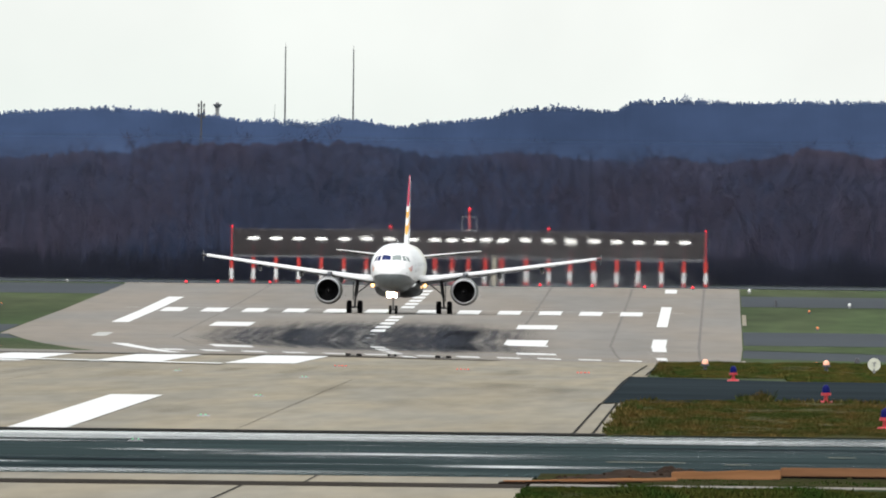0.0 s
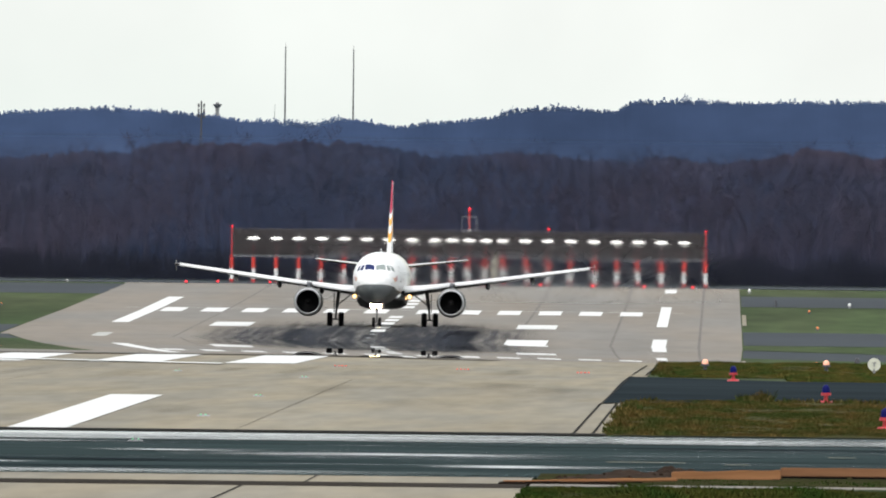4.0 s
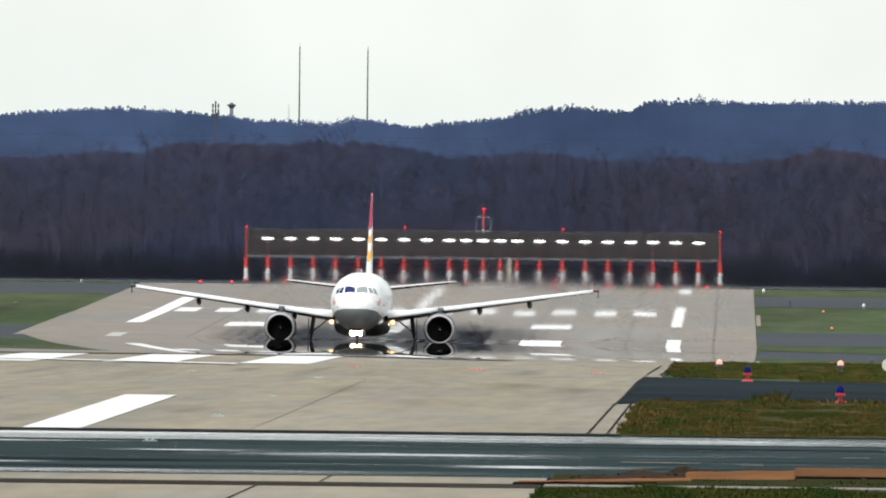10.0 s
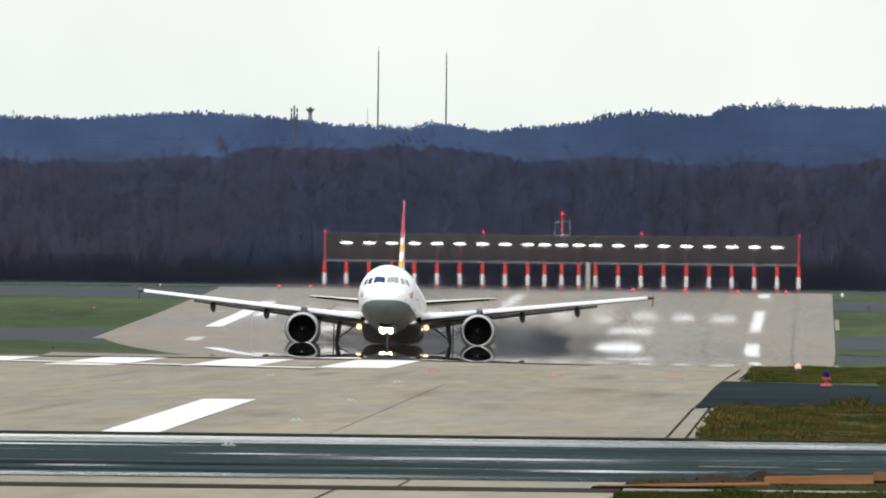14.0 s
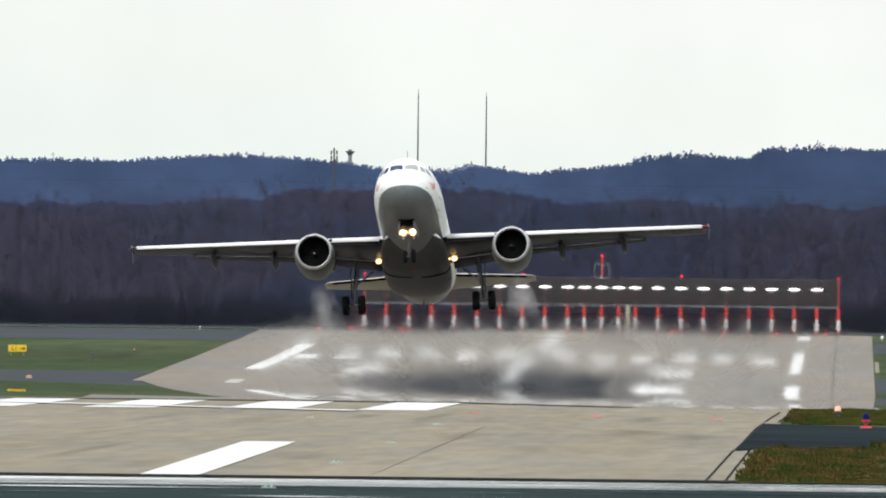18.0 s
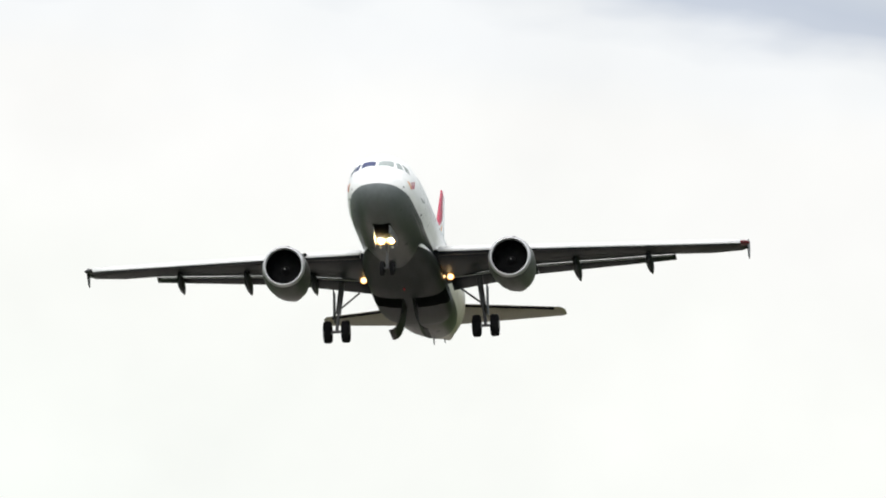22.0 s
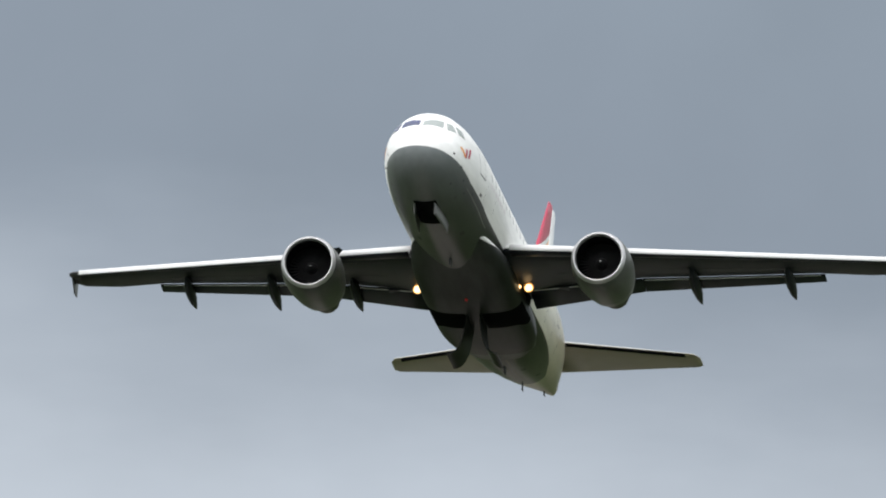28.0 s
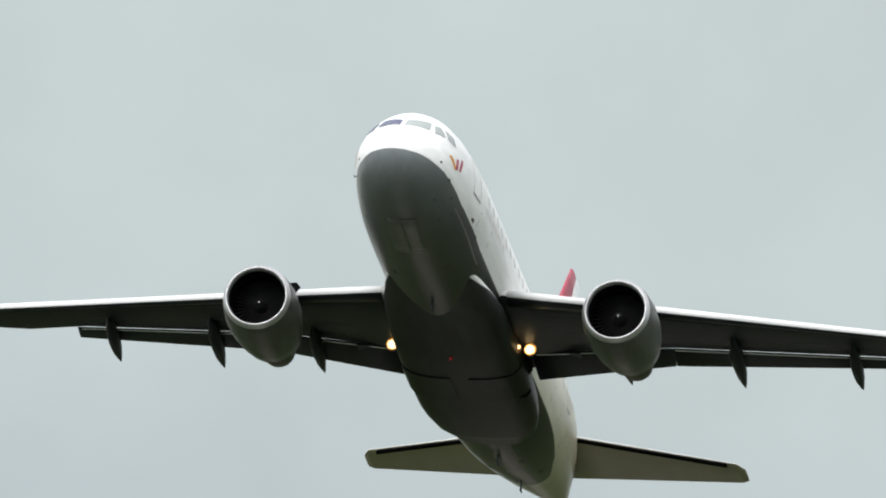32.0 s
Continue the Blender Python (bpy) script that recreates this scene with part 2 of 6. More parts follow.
# thinned paint that imitates the nearer dashes dissolving in the mirage
THINNED_PAINT = material("mirage_thinned_marking_paint", (0.40, 0.40, 0.385), 0.8, vary=0.2, spec=0.0)
RUBBER_MARK = material("tyre_rubber_marks", (0.034, 0.038, 0.049), 0.75, grain=1.3, vary=0.45, stretch=(1.6, 0.012, 1), spec=0.03)


def feathered(m, ends, cover, patchy, lo=0.3, hi=0.62):
    """Lets a stain, painted sheen or vapour thin out towards its sides and ends and break up in patches."""
    nt = m.node_tree
    n, k = nt.nodes.new, nt.links.new
    coord = n("ShaderNodeTexCoord")
    sep = n("ShaderNodeSeparateXYZ")
    k(coord.outputs["Generated"], sep.inputs[0])
    last = None
    for axis, soft in (("X", 0.5), ("Y", ends)):
        off = n("ShaderNodeMath")
        off.operation = "PINGPONG"
        off.inputs[1].default_value = 0.5
        k(sep.outputs[axis], off.inputs[0])
        ramp = n("ShaderNodeMapRange")
        ramp.interpolation_type = "SMOOTHSTEP"
        ramp.inputs["From Max"].default_value = soft
        k(off.outputs[0], ramp.inputs["Value"])
        if last:
            mul = n("ShaderNodeMath")
            mul.operation = "MULTIPLY"
            k(last, mul.inputs[0])
            k(ramp.outputs[0], mul.inputs[1])
            last = mul.outputs[0]
        else:
            last = ramp.outputs[0]
    mp = n("ShaderNodeMapping")
    mp.inputs["Scale"].default_value = (0.7, 0.0028, 1)
    k(coord.outputs["Object"], mp.inputs[0])
    tex = n("ShaderNodeTexNoise")
    tex.inputs["Scale"].default_value = patchy
    k(mp.outputs[0], tex.inputs["Vector"])
    rg = n("ShaderNodeMapRange")
    rg.inputs["From Min"].default_value, rg.inputs["From Max"].default_value = lo, hi
    rg.inputs["To Max"].default_value = cover
    k(tex.outputs["Fac"], rg.inputs["Value"])
    mul = n("ShaderNodeMath")
    mul.operation = "MULTIPLY"
    k(last, mul.inputs[0])
    k(rg.outputs[0], mul.inputs[1])
    k(mul.outputs[0], nt.nodes["Principled BSDF"].inputs["Alpha"])


feathered(THINNED_PAINT, 0.4, 0.75, 1.2, 0.1, 0.6)
feathered(RUBBER_MARK, 0.25, 0.62, 2.2, 0.2, 0.66)
STAIN = material("dull_pavement_stain", (0.085, 0.075, 0.06), 0.85, vary=0.3, spec=0.03)
feathered(STAIN, 0.4, 0.24, 1.3)
FAR_JOINT = material("weathered_joint", (0.142, 0.130, 0.120), 0.85, grain=0.3, vary=0.2, spec=0.03)
# streaks of sky reflected in wet asphalt, put in as pale colour
SHEEN = material("pale_sky_sheen", (0.58, 0.60, 0.60), 0.6, vary=0.12, spec=0.03)
feathered(SHEEN, 0.42, 0.85, 0.9, 0.15, 0.6)
feathered(PALE_BAND, 0.16, 1.0, 0.9, -0.2, 0.35)
WET_STREAK = material("dark_damp_streak", (0.016, 0.021, 0.024), 0.8, vary=0.2, spec=0.0)
feathered(WET_STREAK, 0.45, 0.7, 0.9, 0.1, 0.6)
feathered(WET_DARK, 0.45, 0.9, 0.9, 0.1, 0.5)
EDGE_DARK = material("dark_pavement_edge", (0.055, 0.050, 0.045), 0.9, grain=0.8, vary=0.4, stretch=(0.3, 0.3, 1), spec=0.0)
# the weaker sky reflection, likewise painted
FAINT_SHEEN = material("faint_sky_sheen", (0.16, 0.18, 0.19), 0.6, vary=0.12, spec=0.03)
feathered(FAINT_SHEEN, 0.45, 0.8, 0.9, 0.25, 0.65)
# the wood's bluish tint is distance haze put into the bark and underwood colours
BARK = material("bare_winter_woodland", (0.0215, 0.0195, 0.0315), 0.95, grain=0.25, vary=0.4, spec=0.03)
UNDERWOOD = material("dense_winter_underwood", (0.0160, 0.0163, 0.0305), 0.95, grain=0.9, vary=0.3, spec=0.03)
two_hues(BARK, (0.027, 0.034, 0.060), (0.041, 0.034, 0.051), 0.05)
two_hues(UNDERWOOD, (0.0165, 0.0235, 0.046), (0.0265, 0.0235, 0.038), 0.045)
SHRUB = material("dark_undergrowth", (0.015, 0.017, 0.028), 0.95, grain=0.8, vary=0.4, spec=0.03)
# the aerial haze over the hills is painted into these blue base colours
FAR_WOOD = material("haze_blue_hill_woodland", (0.030, 0.047, 0.093), 1.0, grain=0.12, vary=0.3, spec=0.03)
FAR_TREES = material("haze_blue_tree_fringe", (0.066, 0.096, 0.172), 1.0, grain=0.12, vary=0.3, spec=0.0)
WHITE = material("white_gloss_paint", (0.80, 0.80, 0.80), 0.25, vary=0.04, grain=2.0, coat=0.3)
GREY = material("grey_aircraft_paint", (0.019, 0.022, 0.028), 0.42, vary=0.4, grain=3.0, stretch=(1, 0.22, 1), spec=0.13)
# near-black wing paint: the underside's shade is put into the colour
SHADED_WING = material("shaded_wing_paint", (0.017, 0.019, 0.025), 0.4, vary=0.3, grain=2.5, stretch=(1, 0.25, 1), spec=0.12)
STEEL = material("gear_steel", (0.13, 0.13, 0.135), 0.5, 0.3, vary=0.12)
TYRE = material("tyre_rubber", (0.008, 0.008, 0.009), 0.85, vary=0.2, spec=0.1)
# near black painted for shade in bays, intakes and under boards; also a dark strip
DARK = material("shade_and_strip_black", (0.005, 0.005, 0.006), 0.9, vary=0.2, spec=0.02)
FAN = material("fan_titanium", (0.006, 0.006, 0.007), 0.6, 0.3, vary=0.1)
# the pane's blue reflection is put into its base colour
GLASS = material("blue_reflection_cockpit_glass", (0.018, 0.028, 0.105), 0.12, vary=0.05, spec=0.08)
RED = material("signal_red_paint", (0.55, 0.03, 0.03), 0.5, vary=0.15)
MAGENTA = material("magenta_paint", (0.42, 0.01, 0.06), 0.4, vary=0.1)
POST_WHITE = material("post_white_paint", (0.72, 0.72, 0.70), 0.5, vary=0.1)
BLUE_GLASS = material("blue_lamp_glass", (0.004, 0.006, 0.085), 0.6, vary=0.1, spec=0.08)
GALV = material("galvanised_steel", (0.28, 0.28, 0.29), 0.5, 0.5, vary=0.15)
MAST = material("dark_mast_steel", (0.07, 0.07, 0.08), 0.6, 0.2, vary=0.1)
TIMBER = material("orange_timber_board", (0.270, 0.130, 0.060), 0.85, grain=5.0, vary=0.45, stretch=(0.2, 1, 3), spec=0.05)
PALE_TIMBER = material("pale_pinkish_timber", (0.225, 0.112, 0.058), 0.85, grain=3.0, vary=0.35, stretch=(0.3, 1, 2), spec=0.05)
DARK_TIMBER = material("dark_timber_face", (0.016, 0.010, 0.007), 0.8, grain=4.0, vary=0.4, stretch=(0.2, 1, 3), spec=0.05)
SOIL = material("dug_soil", (0.024, 0.015, 0.010), 0.95, grain=5.0, vary=0.4, spec=0.03)
SOIL_GRASS = material("trodden_soil_and_grass", (0.030, 0.030, 0.014), 0.95, grain=3.0, vary=0.55, spec=0.0)
SIGN_YELLOW = material("sign_yellow", (0.75, 0.50, 0.02), 0.5, vary=0.05)
BLACK = material("black_lettering", (0.015, 0.015, 0.015), 0.6)
MIRROR = material("reflector_silver", (0.93, 0.92, 0.90), 0.02, 1.0, vary=0.01)
BULB_GLOW = glow("hot_bulb_glow", (1.0, 0.80, 0.42), 4000.0)
WING_BULB_GLOW = glow("landing_bulb_glow", (1.0, 0.80, 0.42), 220.0)
LANDING_GLOW = glow("landing_light_glow", (1.0, 0.72, 0.36), 3.0)
# glow of the rings added round the lenses to imitate their orange glare
HALO_GLOW = glow("lamp_glare_glow", (1.0, 0.45, 0.10), 1.1)
RED_GLOW = glow("red_lamp_glow", (1.0, 0.02, 0.035), 1.1)
FAINT_RED = glow("faint_red_lamp_glow", (0.8, 0.10, 0.06), 0.25)
LAMP_WHITE = glow("approach_lamp_glow", (1.0, 0.98, 0.92), 1.2)
GREEN_GLOW = glow("green_lamp_glow", (0.16, 0.55, 0.28), 0.42)
WARM_GLOW = glow("edge_lamp_glow", (0.85, 0.40, 0.27), 0.32)



def haze(name, tint, cover):
    """Thin vapour: light passes through it, and it scatters a little."""
    m = material(name, tint, 1.0, vary=0.1, spec=0.0)
    feathered(m, 0.45, cover, 1.0)
    nt = m.node_tree
    n, k = nt.nodes.new, nt.links.new
    mul = next(x for x in nt.nodes if x.bl_idname == "ShaderNodeMath" and x.outputs[0].links and x.outputs[0].links[0].to_socket.name == "Alpha")
    through_it, clear, mix = n("ShaderNodeBsdfTranslucent"), n("ShaderNodeBsdfTransparent"), n("ShaderNodeMixShader")
    through_it.inputs["Color"].default_value = (*tint, 1)
    k(mul.outputs[0], mix.inputs[0])
    k(clear.outputs[0], mix.inputs[1])
    k(through_it.outputs[0], mix.inputs[2])
    k(mix.outputs[0], nt.nodes["Material Output"].inputs["Surface"])
    for x in nt.nodes:
        if x.bl_idname == "ShaderNodeMapping":
            x.inputs["Scale"].default_value = (0.8, 0.16, 0.8)
    return m


HAZE = haze("exhaust_vapour", (0.55, 0.54, 0.54), 0.14)


def shimmer(name, step, size, sides, top, tint=(0.8, 0.8, 0.8), wash=0.0, patchy=True):
    """Unsteady warm air: it bends the light through it a little, this way and that, in drifting patches, and carries a faint pale wash.
    step: rise of the refraction index; sides, top: shares of the sheet over which it thins out."""
    m = bpy.data.materials.new(name)
    m.use_nodes = True
    nt = m.node_tree
    n, k = nt.nodes.new, nt.links.new
    coord, sep = n("ShaderNodeTexCoord"), n("ShaderNodeSeparateXYZ")
    k(coord.outputs["Generated"], sep.inputs[0])

    def ramp(socket, a, b, to_a=0.0, to_b=1.0):
        r = n("ShaderNodeMapRange")
        r.interpolation_type = "SMOOTHSTEP"
        for key, v in (("From Min", a), ("From Max", b), ("To Min", to_a), ("To Max", to_b)):
            r.inputs[key].default_value = v
        k(socket, r.inputs["Value"])
        return r.outputs[0]

    def times(a, b):
        t = n("ShaderNodeMath")
        t.operation = "MULTIPLY"
        k(a, t.inputs[0])
        k(b, t.inputs[1])
        return t.outputs[0]

    mask = times(times(ramp(sep.outputs["X"], 0.0, sides), ramp(sep.outputs["X"], 1.0 - sides, 1.0, 1.0, 0.0)), ramp(sep.outputs["Z"], 1.0 - top, 1.0, 1.0, 0.0))
    mp, tex = n("ShaderNodeMapping"), n("ShaderNodeTexNoise")
    mp.inputs["Scale"].default_value = (size, size, size * 1.8)
    k(coord.outputs["Object"], mp.inputs[0])
    k(mp.outputs[0], tex.inputs["Vector"])
    tex.inputs["Scale"].default_value, tex.inputs["Detail"].default_value, tex.inputs["Distortion"].default_value = 1.0, 3.0, 1.6
    bend, clear, mix = n("ShaderNodeBsdfRefraction"), n("ShaderNodeBsdfTransparent"), n("ShaderNodeMixShader")
    bend.distribution = "BECKMANN"
    bend.inputs["IOR"].default_value, bend.inputs["Roughness"].default_value = 1.0 + step, 0.7
    k(times(mask, ramp(tex.outputs["Fac"], 0.30, 0.52)) if patchy else mask, mix.inputs[0])
    k(clear.outputs[0], mix.inputs[1])
    k(bend.outputs[0], mix.inputs[2])
    last = mix.outputs[0]
    if wash:
        pale, more = n("ShaderNodeBsdfTranslucent"), n("ShaderNodeMixShader")
        pale.inputs["Color"].default_value = (*tint, 1)
        k(times(times(mask, ramp(sep.outputs["Z"], 0.25, 0.7, 1.0, 0.0)), ramp(tex.outputs["Fac"], 0.45, 0.68, 0.0, wash)), more.inputs[0])
        k(last, more.inputs[1])
        k(pale.outputs[0], more.inputs[2])
        last = more.outputs[0]
    k(last, nt.nodes["Material Output"].inputs["Surface"])
    return m


WARM_BANK = shimmer("warm_air_over_the_runway_end", 0.0006, 0.05, 0.02, 0.15, patchy=False)
JET_WASH = shimmer("jet_wash", 0.0008, 0.14, 0.25, 0.5, (0.72, 0.72, 0.72), wash=0.07)

# ---- mesh helpers ----


def mesh_object(name, verts, faces, mat, parent=None, label="", smooth=False):
    me = bpy.data.meshes.new(name)
    me.from_pydata([tuple(v) for v in verts], [], faces)
    me.validate()
    if mat:
        me.materials.append(mat)
    if smooth:
        me.shade_smooth()
    ob = new(name, me)
    if parent:
        ob.parent = parent
    if label:
        tagged(ob, label)
    return ob


def part(name, bm, mat, parent=None, label="", smooth=False):
    me = bpy.data.meshes.new(name)
    bmesh.ops.recalc_face_normals(bm, faces=bm.faces)
    bm.to_mesh(me)
    bm.free()
    me.materials.append(mat)
    if smooth:
        me.shade_smooth()
    ob = new(name, me)
    if parent:
        ob.parent = parent
    if label:
        tagged(ob, label)
    return ob


def box(bm, x0, x1, y0, y1, z0, z1, bevel=0.0):
    made = bmesh.ops.create_cube(bm, size=1.0, matrix=Matrix.Translation(((x0 + x1) / 2, (y0 + y1) / 2, (z0 + z1) / 2)) @ Matrix.Diagonal((x1 - x0, y1 - y0, z1 - z0, 1)))
    if bevel:
        edges = list({e for v in made["verts"] for e in v.link_edges})
        bmesh.ops.bevel(bm, geom=edges, offset=bevel, segments=2, affect="EDGES")
    return bm


def rod(bm, a, b, r0, r1=None, seg=8):
    a, b = Vector(a), Vector(b)
    turn = (b - a).to_track_quat("Z", "Y").to_matrix().to_4x4()
    bmesh.ops.create_cone(bm, cap_ends=True, segments=seg, radius1=r0, radius2=r0 if r1 is None else r1, depth=(b - a).length, matrix=Matrix.Translation((a + b) / 2) @ turn)
    return bm


def rings(loops, closed=True, caps=(False, False)):
    """Vertices and faces of a skin through rings of equal length."""
    n = len(loops[0])
    verts = [v for ring in loops for v in ring]
    faces = []
    for i in range(len(loops) - 1):
        for j in range(n if closed else n - 1):
            a, b = i * n + j, i * n + (j + 1) % n
            faces.append((a, b, b + n, a + n))
    if caps[0]:
        faces.append(tuple(range(n))[::-1])
    if caps[1]:
        faces.append(tuple(range(len(verts) - n, len(verts))))
    return verts, faces


def turned(name, profile, center, mat, parent, label="", seg=40, axis="y", smooth=True):
    """A turned body: profile of (along, radius) about an axis through center."""
    loops = []
    for a, r in profile:
        ring = []
        for j in range(seg):
            t = 2 * math.pi * j / seg
            c, s = r * math.cos(t), r * math.sin(t)
            ring.append((center[0] + c, center[1] + a, center[2] + s) if axis == "y" else (center[0] + a, center[1] + c, center[2] + s) if axis == "x" else (center[0] + c, center[1] + s, center[2] + a))
        loops.append(ring)
    v, f = rings(loops)
    return mesh_object(name, v, f, mat, parent, label, smooth)


def place(name, m, label, category, group="", kind=""):
    ob = new(name)
    ob.empty_display_size = 0.3
    ob.matrix_basis = m
    return tagged(ob, label, category, group, kind)


# ---- the ground ----
GROUND_Y = [-300, 0, 440, 800, 1088, 1130, 1146, 2550, 2690, 2890, 2955, 3085, 3262, 3415, 3542, 3730, 3925, 4250, 4460, 5200, 9000]
GROUND_Z = [0, 0, 0, 0, 0, 0, -0.55, -3.05, -4.45, -4.42, -4.28, -3.9, -3.05, -2.27, -1.66, -0.62, 0.54, 0.52, 0.8, 2.0, 2.0]
CENTRE = -27.3
FALL_X, FALL, FOOT_X = -11.0, 0.016, 5.0


def ground_z(y, x=-20.0):
    """The height of the ground; the near crest falls off a little towards its right side."""
    side = FALL * min(max(0.0, x - FALL_X), FOOT_X - FALL_X) * float(np.interp(y, [1088, 1130, 1146], [0, 1, 0]))
    return float(np.interp(y, GROUND_Y, GROUND_Z)) - side


def strip(name, x0, x1, y0, y1, lift, mat, parent=None, label="", x0b=None, x1b=None):
    """A flat strip laid on the ground from y0 to y1; x0b and x1b are its sides at y1."""
    x0b, x1b = x0 if x0b is None else x0b, x1 if x1b is None else x1b
    ys = [y0] + [y for y in GROUND_Y if y0 + 0.5 < y < y1 - 0.5] + [y1]
    cols = [0.0] + [(x - x0) / (x1 - x0) for x in (FALL_X, FOOT_X) if x0 + 0.1 < x < x1 - 0.1] + [1.0]
    verts, faces, n = [], [], len(cols)
    for y in ys:
        t = (y - y0) / (y1 - y0)
        a, b = x0 + (x0b - x0) * t, x1 + (x1b - x1) * t
        for c in cols:
            x = a + (b - a) * c
            verts.append((x, y, ground_z(y, x) + lift))
    for i in range(len(ys) - 1):
        for j in range(n - 1):
            faces.append((i * n + j, i * n + j + 1, (i + 1) * n + j + 1, (i + 1) * n + j))
    return mesh_object(name, verts, faces, mat, parent, label)


def build_ground():
    xs = [-4000, -400, -150, -75, FALL_X, 0, FOOT_X, 75, 150, 400, 4000]
    verts = [(x, y, ground_z(y, x)) for y in GROUND_Y for x in xs]
    n = len(xs)
    faces = [(i * n + j, i * n + j + 1, (i + 1) * n + j + 1, (i + 1) * n + j) for i in range(len(GROUND_Y) - 1) for j in range(n - 1)]
    g = mesh_object("ground", verts, faces, GRASS)
    tagged(g, "wide mown airfield grass with a shallow dip", "ground", kind="structure")


build_ground()
# ---- runway and taxiways ----


def build_runway():
    run = strip("runway", CENTRE - 28.7, CENTRE + 28.8, 1146, 3927, 0.02, WORN)
    tagged(run, "long worn concrete runway dipping out of sight", "runway", kind="structure")
    near = strip("runway_end", CENTRE - 29, -1.7, 613, 1146, 0.02, CONCRETE)
    tagged(near, "tan concrete end of the runway with dark joints", "runway", kind="structure")
    apron = strip("concrete_apron", -70, -2.2, 380, 490, 0.02, CONCRETE)
    tagged(apron, "tan concrete strip before the cross taxiway", "pavement", kind="structure")
    far = strip("perimeter_road", -300, 300, 3930, 4304, 0.04, ASPHALT)
    tagged(far, "dark asphalt road behind the runway end", "road", kind="structure")
    for name, x0, x1, y0, y1, mat, label in (
            ("taxiway_1", CENTRE - 220, CENTRE - 28.6, 3765, 3905, ASPHALT, "grey asphalt taxiway leaving the far runway end"),
            ("taxiway_2", CENTRE + 28.9, 220, 3680, 3820, ASPHALT, "grey asphalt taxiway leaving the far runway end"),
            ("taxiway_3", CENTRE - 220, CENTRE - 28.9, 3205, 3345, ASPHALT, "bluish asphalt taxiway in the dip"),
            ("taxiway_4", CENTRE + 28.9, 220, 3190, 3345, ASPHALT, "bluish asphalt taxiway in the dip"),
            
            ("taxiway_6", -160, 160, 490.5, 612.5, WET, "damp dark asphalt taxiway crossing in front")):
        tagged(strip(name, x0, x1, y0, y1, 0.02, mat), label, "taxiway", kind="structure")
    cross = bpy.data.objects["taxiway_6"]
    edge = [(-2.15, 756), (-1.72, 764), (1.0, 775), (160, 777), (160, 905), (1.5, 915), (-1.45, 938), (-2.1, 944), (-2.16, 900), (-2.17, 820)]
    side = mesh_object("taxiway_5", [(x, y, 0.036) for x, y in edge], [tuple(range(len(edge)))], NEAR_ASPHALT)
    tagged(side, "dark asphalt taxiway between rough grass strips", "taxiway", kind="structure")
    for x0, x1, y0, y1 in ((-2.17, -2.06, 757, 944), (-2.07, -1.9, 958, 1052), (-1.75, -1.64, 956, 1034)):
        strip("edge_joint", x0 - 0.02, x0 + 0.02, y0, y1, 0.041, JOINT, side, x0b=x1 - 0.02, x1b=x1 + 0.02)
    # far threshold bars, touchdown bars, side and centre lines
    for side in (-1, 1):
        for i in range(6):
            x = CENTRE + side * (2.2 + 3.46 * i)
            strip("threshold_bar", x - 0.95, x + 0.95, 3538, 3590, 0.032, PAINT, run)
        for y0, y1, mat in ((3352, 3402, PAINT), (3085, 3222, PAINT))[:2 if side > 0 else 1]:
            x = CENTRE + side * 12.3
            strip("touchdown_bar", x - 1.6, x + 1.6, y0, y1, 0.036, mat, run)
    strip("side_line", CENTRE + 21.9, CENTRE + 22.8, 3397, 3662, 0.032, PAINT, run)
    strip("side_line", CENTRE + 21.9, CENTRE + 23.0, 3005, 3246, 0.032, PAINT, run)
    strip("side_line", CENTRE + 21.9, CENTRE + 23.0, 3850, 3905, 0.032, PAINT, run)
    strip("side_line", CENTRE - 22.2, CENTRE - 20.8, 3385, 3732, 0.032, PAINT, run)
    for i in range(21):
        y = 2950 + i * 44
        if not 3520 < y < 3590:
            strip("centre_dash", CENTRE - 0.55, CENTRE + 0.55, y, y + 27, 0.032, PAINT if y > 3260 else THINNED_PAINT, run)
    strip("threshold_line", CENTRE - 24, CENTRE + 24, 3584, 3587, 0.028, WORN_PAINT, run)
    strip("side_line", CENTRE - 21.4, CENTRE - 20.2, 3196, 3262, 0.032, WORN_PAINT, run)
    strip("edge_strip", CENTRE + 28.9, CENTRE + 29.25, 3425, 3570, 0.03, CONCRETE, run)
    rng = random.Random(5)
    for i, (dx, w, y0, y1) in enumerate(((-1.0, 13.0, 2940, 3480), (-5.5, 5.5, 2990, 3420), (4.5, 5.5, 2990, 3440), (0.5, 7.5, 3060, 3400), (-10.0, 4.6, 3080, 3370), (9.6, 4.8, 3080, 3380), (-4.8, 3.2, 3090, 3330), (5.0, 3.2, 3090, 3330))):
        strip("tyre_marks", CENTRE + dx - w, CENTRE + dx + w, y0, y1, 0.023 + 0.0015 * i, RUBBER_MARK, run)
    for dx in (-15, 11.2, 18.8, 25.5):
        strip("joint", CENTRE + dx - 0.11, CENTRE + dx + 0.11, 2940, 3925, 0.0215, FAR_JOINT, run)
    for y in (3110, 3240, 3330, 3460, 3640, 3790):
        strip("joint", CENTRE - 28, CENTRE + 28, y, y + 2.5, 0.0215, FAR_JOINT, run)
    # near end: threshold bars, side line, cross line, joints
    for i in range(10):
        x = -11.41 - 3.4 * i
        strip("threshold_bar", x - 0.87, x + 0.87, 1031, 1120, 0.032, PAINT, near)
    strip("side_line", -10.58, -9.70, 618.5, 778, 0.032, PAINT, near, x0b=-11.38, x1b=-10.40)
